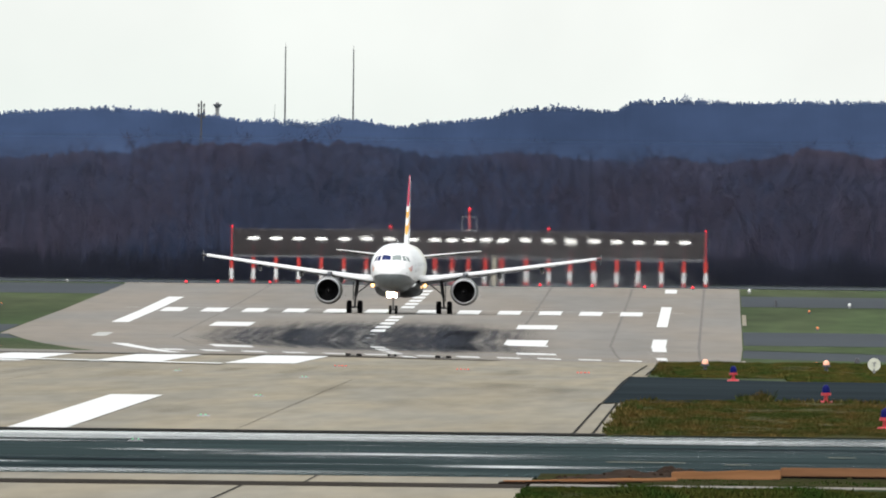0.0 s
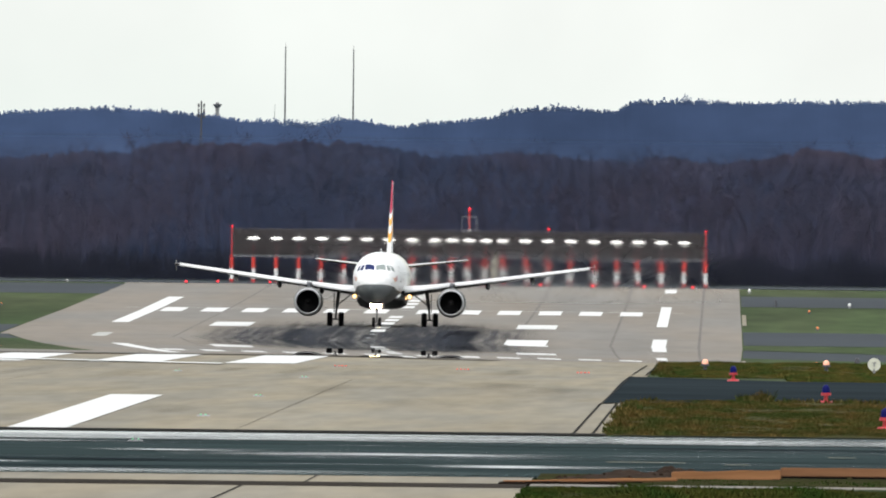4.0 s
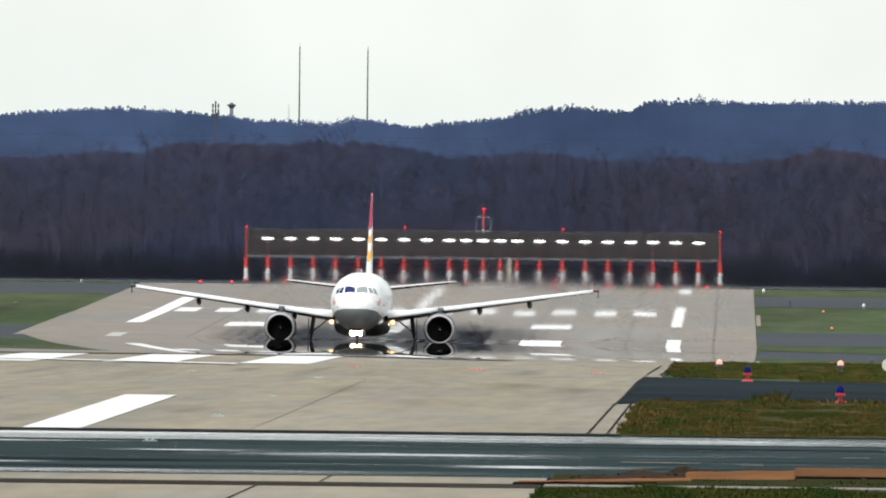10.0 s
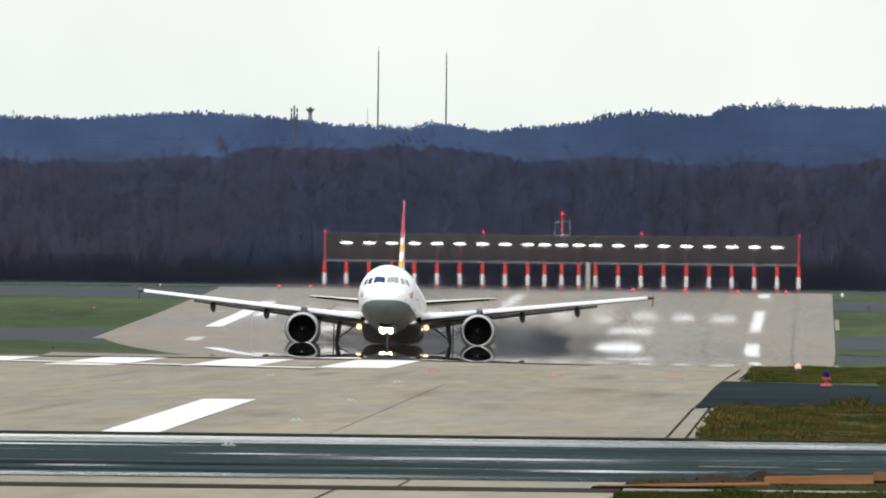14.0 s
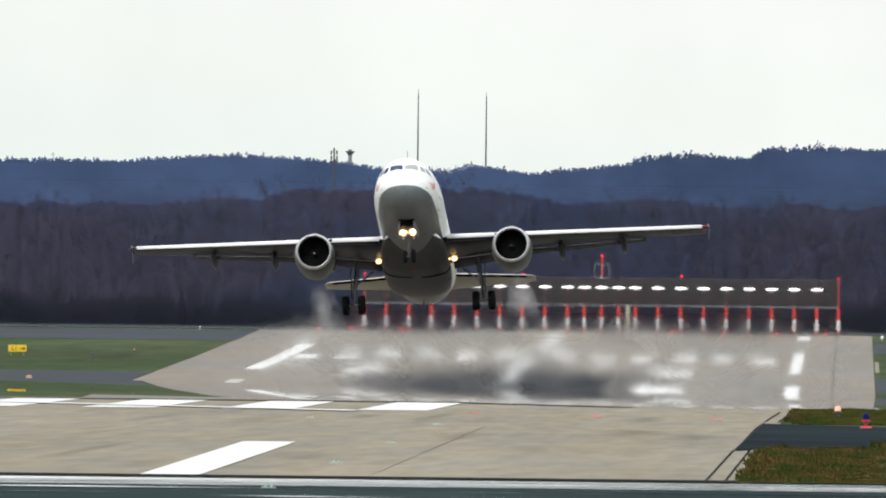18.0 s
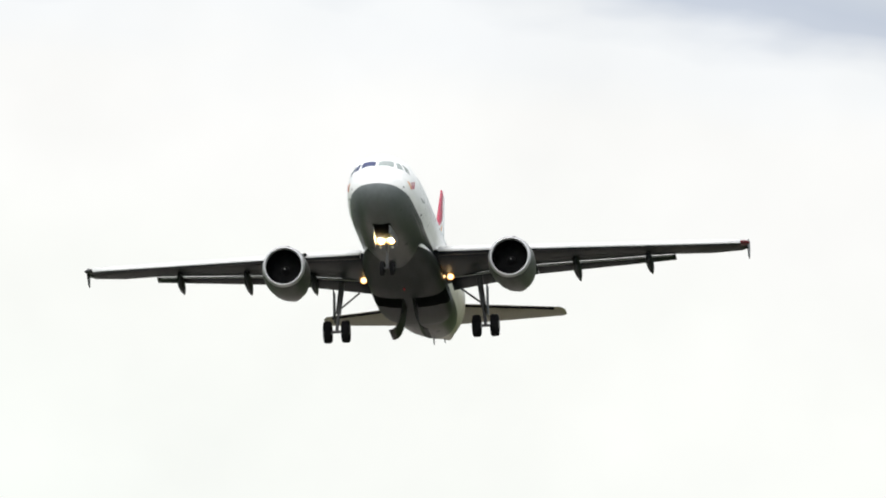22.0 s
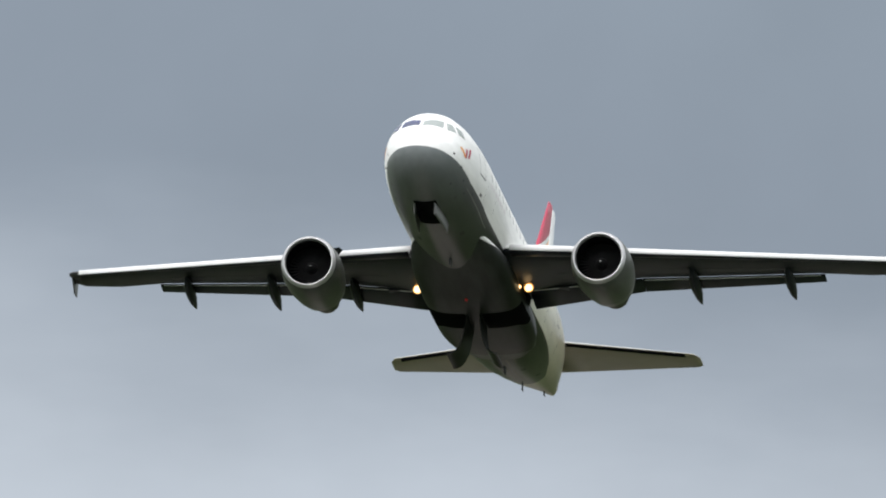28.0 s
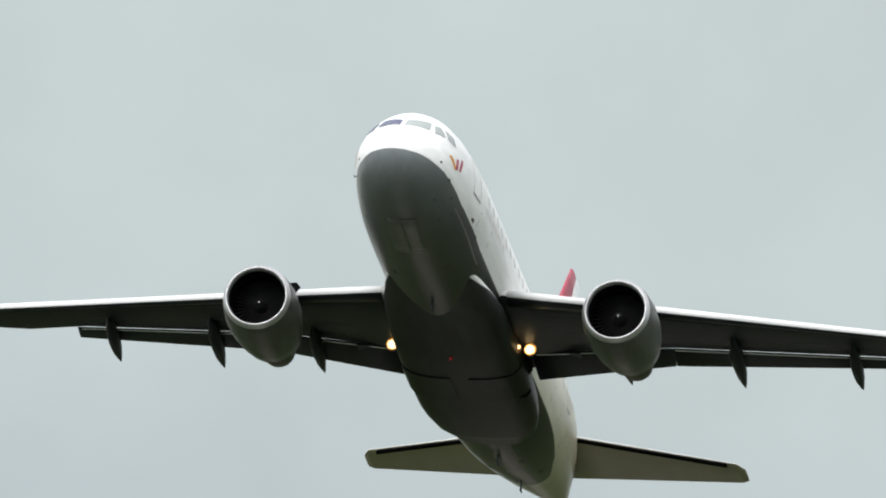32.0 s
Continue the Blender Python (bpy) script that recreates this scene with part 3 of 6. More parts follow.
    mesh_object("cross_line", [(x, y, ground_z(y, x) + 0.049) for x, y in ((-24, 1080), (-12.2, 1016), (-12.2, 1024), (-24, 1087))], [(0, 1, 2, 3)], PAINT, near)
    strip("cross_line", -12, -2.0, 1024, 1031, 0.028, STAIN, near)
    strip("edge_line", -160, -6.0, 1120.5, 1130, 0.036, EDGE_DARK, near)
    for x, w in ((-2.2, 0.022), (-1.91, 0.022), (-14.9, 0.006), (-22.4, 0.006)):
        strip("joint", x - w, x + w, 614, 1120 if x < -3 else 760, 0.027, JOINT if x > -3 else EDGE_DARK, near)
    strip("joint", -7.235, -7.225, 622, 898, 0.027, EDGE_DARK, near, x0b=-7.95, x1b=-7.935)
    for y in (655, 742, 840, 935, 1010):
        strip("joint", -50, -2.3, y, y + 0.5, 0.026, FAR_JOINT, near)
    strip("dark_edge_strip", -160, -1.7, 611.5, 617.5, 0.040, JOINT, near)
    for i in range(26):
        x, y0 = rng.uniform(-30, -3), rng.uniform(630, 950)
        w, ln = rng.uniform(0.3, 1.1), rng.uniform(40, 150)
        strip("pavement_stain", x - w, min(x + w, -2.4), y0, min(y0 + ln, 1030), 0.022 + 0.0001 * i, STAIN, near)
    # the cross taxiway's pale lines and streaks, sky sheen painted in, and damp patches
    for i in range(70):
        x, y0 = rng.uniform(-11, 5), rng.uniform(500, 608)
        w = rng.uniform(0.8, 5.0)
        strip("pale_streak", x - w, x + w, y0, y0 + rng.uniform(0.5, 2.2), 0.0265 + 0.00014 * i, (FAINT_SHEEN, FAINT_SHEEN, WET_STREAK)[i % 3], cross)
    for x0, x1, y0, y1 in ((-14, -3, 519, 526), (-14, -6, 575, 579), (-16, -1, 503, 507), (-5, 6, 566, 571)):
        strip("damp_patch", x0, x1, y0, y1, 0.0365, WET_DARK, cross)
    strip("pale_band", -42, 8, 583, 611, 0.026, PALE_BAND, cross)
    strip("pale_band", -36, -1.9, 490.8, 498, 0.026, PALE_BAND, cross)
    for x0, x1, y0, y1, mat in ((-60, 60, 580, 603, SHEEN), (-30, -1.5, 583, 601, SHEEN), (-22, 4, 586, 600, SHEEN), (-14, -7.6, 570.5, 577.5, SHEEN), (-8.6, -5.6, 547, 552, SHEEN),
                                (-7.4, -3.6, 535, 547, SHEEN), (-6.9, -1.6, 537, 547, SHEEN), (-4.4, 0.4, 541, 548, FAINT_SHEEN), (-9.8, -8.2, 511, 517, SHEEN),
                                (-3.9, -0.9, 507, 517, SHEEN), (-30, -1.8, 489.8, 500, SHEEN), (-26, -2.2, 491, 499.5, SHEEN), (-4, 60, 586, 608, FAINT_SHEEN), (-3, 40, 592, 604, FAINT_SHEEN), (-1, 9, 571, 577, FAINT_SHEEN), (-0.5, 7, 556, 561, FAINT_SHEEN)):
        strip("sheen_line", x0, x1, y0, y1, 0.038, mat, cross)
    for x0, x1, y in ((-1.45, -0.45, 527), (0.05, 0.35, 523), (1.4, 1.75, 546)):
        strip("yellow_line", x0, x1, y, y + 0.9, 0.042, YELLOW_PAINT, cross)
    strip("joint", -70, -2.2, 466.5, 474.6, 0.027, JOINT_GREY, apron)
    strip("joint", -5.36, -5.33, 400, 466, 0.027, JOINT, apron)
    strip("joint", -4.74, -4.715, 475, 490, 0.027, JOINT, apron)
    for x0, y0, y1 in ((-1.6, 614, 774), (-1.3, 951, 1088)):
        tagged(strip("verge_1" if y0 < 700 else "verge_2", x0, 160, y0, y1, 0.03, DRY_GRASS), "rough dry grass verge beside the runway", "verge", kind="structure")
    tagged(strip("verge_3", -2.15, 120, 380, 466, 0.03, SOIL_GRASS), "green grass verge at the fence", "verge", kind="structure")
    tagged(strip("verge_4", -2.15, 120, 474.5, 499, 0.028, SOIL_GRASS), "trodden brown soil and sparse grass beside the taxiway", "verge", kind="structure")
    tagged(strip("kerb_strip", -2.15, 120, 468, 472.5, 0.04, WORN), "pale concrete edge strip in grass", "kerb", kind="structure")


build_runway()


def hot_air():
    """The thin layer of warm air beyond the near crest: at this flat angle it mirrors what lies behind it.
    Its curve is fitted to the camera's view: the bend grows with the depth of the sight line below the level at which
    the mirror sets in."""
    ys, zs, y = [], [], 1134.0
    deep = EYE[2] / 1130 - MIRAGE_LEVEL
    while y < 2550:
        ys.append(y)
        zs.append(EYE[2] - (MIRAGE_LEVEL + deep) * y)
        raised = deep + MIRAGE_BEND * deep ** 3
        deep -= 0.5 * ((raised * MIRAGE_FAR + deep * y) / (MIRAGE_FAR - y) + deep) / y * 6.0
        y += 6.0
    xs = np.linspace(-72, 24, 161)
    verts = [(x, y, z - MIRAGE_TILT * (x + 0.0079 * y) + 0.0006 * noise.noise((x * 0.9, y * 0.012, 4.0))) for y, z in zip(ys, zs) for x in xs]
    n = len(xs)
    faces = [(i * n + j, i * n + j + 1, (i + 1) * n + j + 1, (i + 1) * n + j) for i in range(len(ys) - 1) for j in range(n - 1)]
    ob = mesh_object("heat_shimmer", verts, faces, HOT_AIR, smooth=True)
    tagged(ob, "mirroring layer of warm air over the runway", "mirage", kind="structure")


MIRAGE_LEVEL, MIRAGE_BEND, MIRAGE_FAR, MIRAGE_TILT = 0.00181, 6.2e6, 3200.0, 0.011
HOT_AIR = bpy.data.materials.new("warm_air")
HOT_AIR.use_nodes = True


def warm_air(nt):
    """Clear from above, a mirror at a very flat angle, by the small step of its refraction."""
    n, k = nt.nodes.new, nt.links.new
    step, clear, shine, mix = n("ShaderNodeFresnel"), n("ShaderNodeBsdfTransparent"), n("ShaderNodeBsdfGlossy"), n("ShaderNodeMixShader")
    step.inputs["IOR"].default_value = 1.004
    shine.inputs["Roughness"].default_value = 0.0
    shine.inputs["Color"].default_value = (0.97, 0.97, 0.97, 1)
    k(step.outputs[0], mix.inputs[0])
    k(clear.outputs[0], mix.inputs[1])
    k(shine.outputs[0], mix.inputs[2])
    k(mix.outputs[0], nt.nodes["Material Output"].inputs["Surface"])


warm_air(HOT_AIR.node_tree)
hot_air()


def build_grass(name, label, regions, mat, count, tall, seed):
    rng = random.Random(seed)
    verts, faces = [], []
    area = [(b - a) * (d - c) for a, b, c, d in regions]
    for _ in range(count):
        a, b, c, d = rng.choices(regions, area)[0]
        x, y = rng.uniform(a, b), rng.uniform(c, d)
        z = ground_z(y) + 0.02
        big = tall * rng.uniform(0.4, 1.3) * max(0.35, 0.8 + 1.1 * noise.noise((x * 0.8, y * 0.05, seed)) + 0.7 * noise.noise((x * 2.7, y * 0.2, seed)))
        for _ in range(5):
            ang, lean = rng.uniform(0, 6.28), rng.uniform(0.2, 1.0) * big
            w = rng.uniform(0.004, 0.012) + big * 0.05
            px, py = x + rng.uniform(-0.12, 0.12), y + rng.uniform(-0.3, 0.3)
            i = len(verts)
            verts += [(px - w, py, z), (px + w, py, z), (px + lean * math.cos(ang), py + lean * math.sin(ang), z + big * rng.uniform(0.6, 1.0))]
            faces.append((i, i + 1, i + 2))
    ob = mesh_object(name, verts, faces, mat)
    return tagged(ob, label, "grass", kind="stuff")


build_grass("rough_grass", "tufts of dry yellowish grass on the verges", [(-1.66, 8, 616, 774)], BLADES, 90000, 0.046, 3)
build_grass("green_verge_grass", "rough green grass tufts along the runway edge", [(-1.35, 8, 946, 1092), (1.5, 8, 914, 946)], GREEN_BLADES, 46000, 0.055, 5)
build_grass("ragged_grass", "ragged grass edge creeping over the pavement", [(-1.72, -1.5, 622, 772), (-1.55, -1.2, 960, 1085), (-1.5, 8, 772, 776)], BLADES, 1500, 0.09, 6)
build_grass("weed_tuft", "brown weed tuft at the taxiway edge", [(0.35, 0.85, 772, 777)], BLADES, 160, 0.22, 9)
build_grass("sparse_grass", "sparse trodden grass around the boards", [(-1.9, 6, 475, 487)], LUSH, 700, 0.035, 12)
build_grass("green_grass", "short green blades in front of the boards", [(-2.1, 6.5, 444, 465.5)], LUSH, 9000, 0.06, 4)

# ---- woods and hills ----


CREST = [(-120, 13.5), (-73.7, 13.5), (-67, 14.3), (-63, 14.1), (-60.6, 14.9), (-57, 15.2), (-47, 15.3), (-39.6, 15.6), (-36, 14.9), (-32.4, 14.4), (-29.9, 13.9), (-22.6, 14.7),
         (-18, 14.4), (-13.5, 13.9), (-9.6, 13.8), (-7.4, 14.5), (-4.5, 13.9), (0.2, 13.7), (6.3, 14.7), (9.3, 15.4), (13.6, 14.8), (16, 14.6), (75, 14.6)]


def build_woods():
    rng = random.Random(11)
    verts, faces = [], []

    def twig(a, b, w):
        i = len(verts)
        side = Vector((w, rng.uniform(-w, w), 0))
        verts.extend([a - side, a + side, b])
        faces.append((i, i + 1, i + 2))

    def crest(x):
        return float(np.interp(x, [c[0] for c in CREST], [c[1] for c in CREST])) + 0.5 * noise.noise((x * 0.3, 3.0, 1.0))

    for row in range(9):
        y = 4316 + row * 5
        x = -115.0
        while x < 75:
            x += rng.uniform(1.3, 3.0)
            h = crest(x) * (0.70 + 0.044 * row) * rng.uniform(0.88, 1.05)
            base = Vector((x, y + rng.uniform(-5, 5), ground_z(y) - 0.1))
            top = base + Vector((rng.uniform(-0.6, 0.6), 0, h * 0.9))
            twig(base, top, 0.03)
            for _ in range(24):
                t = 1.0 - 0.7 * rng.random() ** 1.6
                a = base.lerp(top, t)
                reach = (1.15 - t) * h * 0.26 + 0.5
                ang = rng.uniform(0, 6.28)
                b = a + Vector((math.cos(ang) * reach, math.sin(ang) * reach, rng.uniform(0.5, 1.3) * reach))
                b.z = min(b.z, base.z + h)
                twig(a, b, 0.02)
                for _ in range(3):
                    c = a.lerp(b, rng.uniform(0.3, 1))
                    twig(c, c + Vector((rng.uniform(-0.7, 0.7), rng.uniform(-0.5, 0.5), rng.uniform(0.2, 1.0))), 0.017)
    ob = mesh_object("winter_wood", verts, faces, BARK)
    tagged(ob, "bare purplish-brown winter trees behind the runway", "woodland", kind="stuff")
    verts, faces = [], []
    for _ in range(38000):
        x, y = rng.uniform(-112, 72), rng.uniform(4300, 4318)
        h = rng.uniform(0.25, 1.0) * (4.3 + 1.8 * noise.noise((x * 0.2, 7, 2)))
        a = Vector((x, y, ground_z(y) + rng.uniform(0, h * 0.6)))
        twig(a, a + Vector((rng.uniform(-0.8, 0.8), rng.uniform(-0.4, 0.4), h * rng.uniform(0.3, 0.6))), rng.uniform(0.015, 0.04))
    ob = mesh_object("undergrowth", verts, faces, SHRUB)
    tagged(ob, "dark dense undergrowth at the foot of the wood", "woodland", kind="stuff")
    # the dense inner mass of the wood
    verts, faces, nx, nz = [], [], 700, 46
    for i in range(nx + 1):
        x = -112 + i * 0.27
        hgt = crest(x) * 0.965 + 0.45 * noise.noise((x * 0.9, 2.0, 7.0)) + 0.32 * noise.noise((x * 2.3, 2.0, 4.0)) + 0.3 * noise.noise((x * 5.0, 1.0, 3.0)) + 0.22 * noise.noise((x * 11.0, 1.0, 5.0))
        for j in range(nz + 1):
            t = j / nz
            y = 4352 + 30 * t ** 1.3 + 3 * noise.noise((x * 0.25, t * 3, 2.0)) + 1.3 * noise.noise((x * 0.8, t * 4, 6.0)) + 0.6 * noise.noise((x * 2.0, t * 6, 8.0)) + 0.25 * noise.noise((x * 4.3, t * 9, 1.0))
            verts.append((x + 0.3 * noise.noise((x, t * 9, 5.0)), y, 0.3 + hgt * t))
    for i in range(nx):
        for j in range(nz):
            a = i * (nz + 1) + j
            faces.append((a, a + nz + 1, a + nz + 2, a + 1))
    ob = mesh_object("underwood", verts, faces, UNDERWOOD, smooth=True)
    tagged(ob, "dense dark underwood inside the winter wood", "woodland", kind="stuff")


build_woods()


def warm_bank():
    """Unsteady air over the far runway end."""
    verts, faces, n = [], [], 40
    for i in range(n + 1):
        x = -118 + 196 * i / n
        verts += [(x, 3960 + 1.5 * noise.noise((x * 0.1, 1, 2)), 0.3), (x, 3960 + 1.5 * noise.noise((x * 0.1, 4, 2)), 15.0)]
    for i in range(n):
        faces.append((2 * i, 2 * i + 2, 2 * i + 3, 2 * i + 1))
    ob = mesh_object("warm_air", verts, faces, WARM_BANK, smooth=True)
    tagged(ob, "unsteady clear air over the far runway end", "heat haze", kind="structure")


warm_bank()


def ridge(name, label, y, heights, seed, mat, shrub):
    """A wooded ridge: a bank with a ragged edge of small crowns. heights: (x, z) of the skyline."""
    rng = random.Random(seed)
    xs, zs = [p[0] for p in heights], [p[1] for p in heights]
    verts, faces = [], []
    n = 1500
    for i in range(n + 1):
        x = xs[0] + (xs[-1] - xs[0]) * i / n
        z = float(np.interp(x, xs, zs)) + 0.16 * noise.noise((x * 0.5, seed, 0))
        big = 0.6 + 0.6 * noise.noise((x * 0.13, seed, 8))
        crown = big * (0.30 * abs(noise.noise((x * 1.1, seed, 3))) + 0.22 * noise.noise((x * 3.1, seed, 5))) + 0.10 * noise.noise((x * 8.5, seed, 6))
        verts += [(x, y - 26, 0.5), (x, y - 12, z * 0.55), (x, y - 0.7, z - 0.55), (x, y, z + crown), (x, y + 12, z - 2), (x, y + 15, 0.0)]
    for i in range(n):
        for j in range(5):
            a = i * 6 + j
            faces.append((a, a + 6, a + 7, a + 1))
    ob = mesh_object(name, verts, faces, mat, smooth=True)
    tagged(ob, label, "hill", kind="structure")
    verts, faces = [], []
    for _ in range(shrub):
        x = rng.uniform(xs[0] + 1, xs[-1] - 1)
        tall = rng.uniform(0.35, 1.0) * (1.0 + 0.9 * noise.noise((x * 0.11, 3, seed))) * (1.6 if rng.random() < 0.08 else 1)
        wide = tall * rng.uniform(0.28, 0.5)
        z = float(np.interp(x, xs, zs)) - rng.uniform(0.05, 0.30) - 0.36 * tall
        for _ in range(26):
            i = len(verts)
            up = rng.random()
            a, q, w = rng.uniform(0, 6.28), wide * (1.05 - up) ** 0.7 * rng.random() ** 0.5, rng.uniform(0.05, 0.11)
            px, pz = x + q * math.cos(a), z + tall * (0.1 + 0.9 * up)
            py, b = y + 0.3 + q * math.sin(a), rng.uniform(0, 6.28)
            verts += [(px + w * math.cos(b + k), py + w * math.sin(b + k), pz + 1.4 * w * math.sin(b + k)) for k in (0, 2.1, 4.2)]
            faces.append((i, i + 1, i + 2))
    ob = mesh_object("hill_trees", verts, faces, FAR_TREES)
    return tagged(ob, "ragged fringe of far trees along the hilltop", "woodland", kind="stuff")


HILL_Y = 4880
HILL = [(-120, 19.1), (-85, 19.4), (-74, 20.1), (-66, 19.9), (-58, 19.1), (-48, 18.3), (-45, 19.2), (-42, 19.0), (-38.5, 18.3), (-33, 18.9), (-26.5, 19.6), (-24.8, 20.3), (-19, 20.7), (-12.6, 20.4), (-11, 21.5), (-5, 21.6), (20, 21.7), (70, 21.7)]
ridge("backdrop", "wooded hills along the horizon, haze put into their blue", HILL_Y, HILL, 7, FAR_WOOD, 2600)


def masts():
    for x, z0, z1, r in ((-51.4, 18.0, 27.8, 0.10), (-43.45, 18.4, 27.55, 0.10), (-52.6, 18.0, 20.6, 0.035)):
        m = place("radio_mast", pose(x, HILL_Y + 1, z0), "tall thin dark radio mast on the hill", "mast", "hill masts")
        bm = bmesh.new()
        rod(bm, (0, 0, 0), (0, 0, z1 - z0), r, r * 0.6, 8)
        part("mast_shaft", bm, MAST, m)
        bm = bmesh.new()
        rod(bm, (0, 0, z1 - z0), (0, 0, z1 - z0 + 0.5), 0.03, 0.02, 6)
        part("mast_tip", bm, MAST, m)
        bm = bmesh.new()
        box(bm, -0.25, 0.25, -0.25, 0.25, 0, 0.25, 0.03)
        part("mast_foot", bm, MAST, m)
    for x, z0, z1, kind in ((-61.0, 1.4, 21.3, 0), (-59.3, 18.6, 21.2, 1)):
        m = place("antenna_tower", pose(x, HILL_Y + 1 if kind else HILL_Y - 12, z0), "slim tower with a cluster of antennas on the hill" if not kind else "pale tower with a flared head on the hill", "tower", "hill masts")
        h = z1 - z0
        bm = bmesh.new()
        rod(bm, (0, 0, 0), (0, 0, h), 0.16 if not kind else 0.24, 0.10 if not kind else 0.22, 10)
        part("tower_shaft", bm, MAST if not kind else GALV, m)
        if kind:
            bm = bmesh.new()
            rod(bm, (0, 0, h - 0.7), (0, 0, h - 0.2), 0.22, 0.55, 12)
            part("tower_head", bm, GALV, m)
        else:
            for i, dz in enumerate((0.3, 0.9, 1.5)):
                for s in (-1, 1):
                    bm = bmesh.new()
                    box(bm, s * 0.22, s * 0.42, -0.1, 0.1, h - dz - 0.5, h - dz, 0.03)
                    part("antenna_panel", bm, MAST, m)


masts()

# ---- approach lights ----
BAR_Y, BAR_X = 4250.0, -25.9
BANDED = banded("red_and_white_post", [(0.0, (0.55, 0.03, 0.03)), (0.13, (0.75, 0.75, 0.73)), (0.56, (0.6, 0.04, 0.03)), (1.0, (0.6, 0.04, 0.03))], "Z", 0.0, 2.6)


def approach_lights():
    base_z = ground_z(BAR_Y)
    offs = [1.74, 3.45] + [5.75 + 2.305 * i for i in range(8)]
    offs = [-o for o in offs[::-1]] + [0.0] + offs
    first = None
    for i, o in enumerate(offs):
        m = pose(BAR_X + o, BAR_Y, base_z)
        if first is None:
            first = place("approach_light", m, "red and white post carrying a wide white lamp head", "approach light", "approach light bar")
            bm = bmesh.new()
            rod(bm, (0, 0, 0), (0, 0, 2.6), 0.20, 0.17, 12)
            part("post", bm, BANDED, first)
            bm = bmesh.new()
            rod(bm, (0, 0, 2.6), (0, 0, 4.35), 0.03, 0.03, 8)
            part("riser", bm, DULL_RED, first, "thin red riser")
            bm = bmesh.new()
            bmesh.ops.create_uvsphere(bm, u_segments=16, v_segments=8, radius=1.0, matrix=Matrix.Translation((0, -0.1, 4.5)) @ Matrix.Diagonal((0.66, 0.32, 0.13, 1)))
            part("lamp_head", bm, LAMP_WHITE, first, "wide white lamp head", True)
            bm = bmesh.new()
            box(bm, -0.12, 0.12, -0.12, 0.12, 4.15, 4.36, 0.02)
            part("bracket", bm, GALV, first)
        else:
            copy_thing(first, m)
    fence = place("lattice_screen", pose(BAR_X, BAR_Y + 1.5, base_z), "brown wire lattice screen with a pale lower rail behind the lamps", "screen")
    for z in (2.62, 2.74):
        bm = bmesh.new()
        box(bm, -24.0, 24.0, -0.05, 0.05, z, z + 0.07)
        part("rail", bm, GALV, fence, "pale lower rail")
    for i in range(16):
        z = 2.95 + i * 0.165
        bm = bmesh.new()
        box(bm, -24.0, 24.0, -0.02, 0.02, z, z + (0.035 if i < 15 else 0.06))
        part("wire", bm, WIRE, fence)
    for i in range(22):
        x = -24 + i * 48 / 21
        bm = bmesh.new()
        box(bm, x - 0.04, x + 0.04, -0.04, 0.04, 2.6 if i % 7 else 0.0, 5.45)
        part("upright", bm, MAST, fence)
    bm = bmesh.new()
    box(bm, -24, 24, 0.10, 0.13, 2.8, 5.4)
    part("mesh_panel", bm, MESH_BROWN, fence, "brown woven mesh")
    for s in (-1, 1):
        e = place("end_post", pose(BAR_X + s * 24.1, BAR_Y, base_z), "red and white end post with a thin lamp-topped riser", "post", "approach light bar")
        bm = bmesh.new()
        rod(bm, (0, 0, 0), (0, 0, 2.6), 0.20, 0.17, 12)
        part("post", bm, BANDED, e)
        bm = bmesh.new()
        rod(bm, (0, 0, 2.6), (0, 0, 5.6), 0.06, 0.05, 8)
        part("riser", bm, RED, e)
        bm = bmesh.new()
        bmesh.ops.create_uvsphere(bm, u_segments=10, v_segments=8, radius=0.10, matrix=Matrix.Translation((0, 0, 5.68)))
        part("red_lamp", bm, RED_GLOW, e, "small red lamp", True)
    for x in (-8.0, 8.1):
        e = place("obstruction_lamp", pose(BAR_X + x, BAR_Y + 1.5, base_z + 5.45), "small red lamp on the lattice screen", "lamp")
        bm = bmesh.new()
        rod(bm, (0, 0, 0), (0, 0, 0.25), 0.05, 0.05, 8)
        part("stem", bm, RED, e)
        bm = bmesh.new()
        bmesh.ops.create_uvsphere(bm, u_segments=10, v_segments=8, radius=0.11, matrix=Matrix.Translation((0, 0, 0.32)))
        part("red_lamp", bm, RED_GLOW, e, "", True)
    p = place("antenna_pole", pose(BAR_X, BAR_Y + 3, base_z), "tall red and white pole with a square antenna frame", "pole")
    bm = bmesh.new()
    rod(bm, (0, 0, 0), (0, 0, 7.6), 0.10, 0.075, 10)
    part("pole", bm, POLE_BANDS, p)
    bm = bmesh.new()
    bmesh.ops.create_uvsphere(bm, u_segments=10, v_segments=8, radius=0.14, matrix=Matrix.Translation((0, 0, 7.7)))
    part("red_lamp", bm, RED_GLOW, p, "", True)
    for a, b in (((-0.75, 0, 5.5), (-0.75, 0, 6.9)), ((0.75, 0, 5.5), (0.75, 0, 6.9)), ((-0.75, 0, 6.9), (0.75, 0, 6.9)), ((-0.75, 0, 5.5), (0.75, 0, 5.5))):
        bm = bmesh.new()
        rod(bm, a, b, 0.035, 0.035, 6)
        part("frame_bar", bm, GALV, p)
    w = place("timber_post", pose(BAR_X + 2.7, BAR_Y - 2, base_z), "pale weathered timber post", "post")
    bm = bmesh.new()
    box(bm, -0.22, 0.22, -0.2, 0.2, 0, 2.7, 0.03)
    part("post", bm, PALE_WOOD, w)
    bm = bmesh.new()
    box(bm, -0.26, 0.26, -0.24, 0.24, 2.7, 2.78, 0.02)
    part("cap", bm, PALE_WOOD, w)


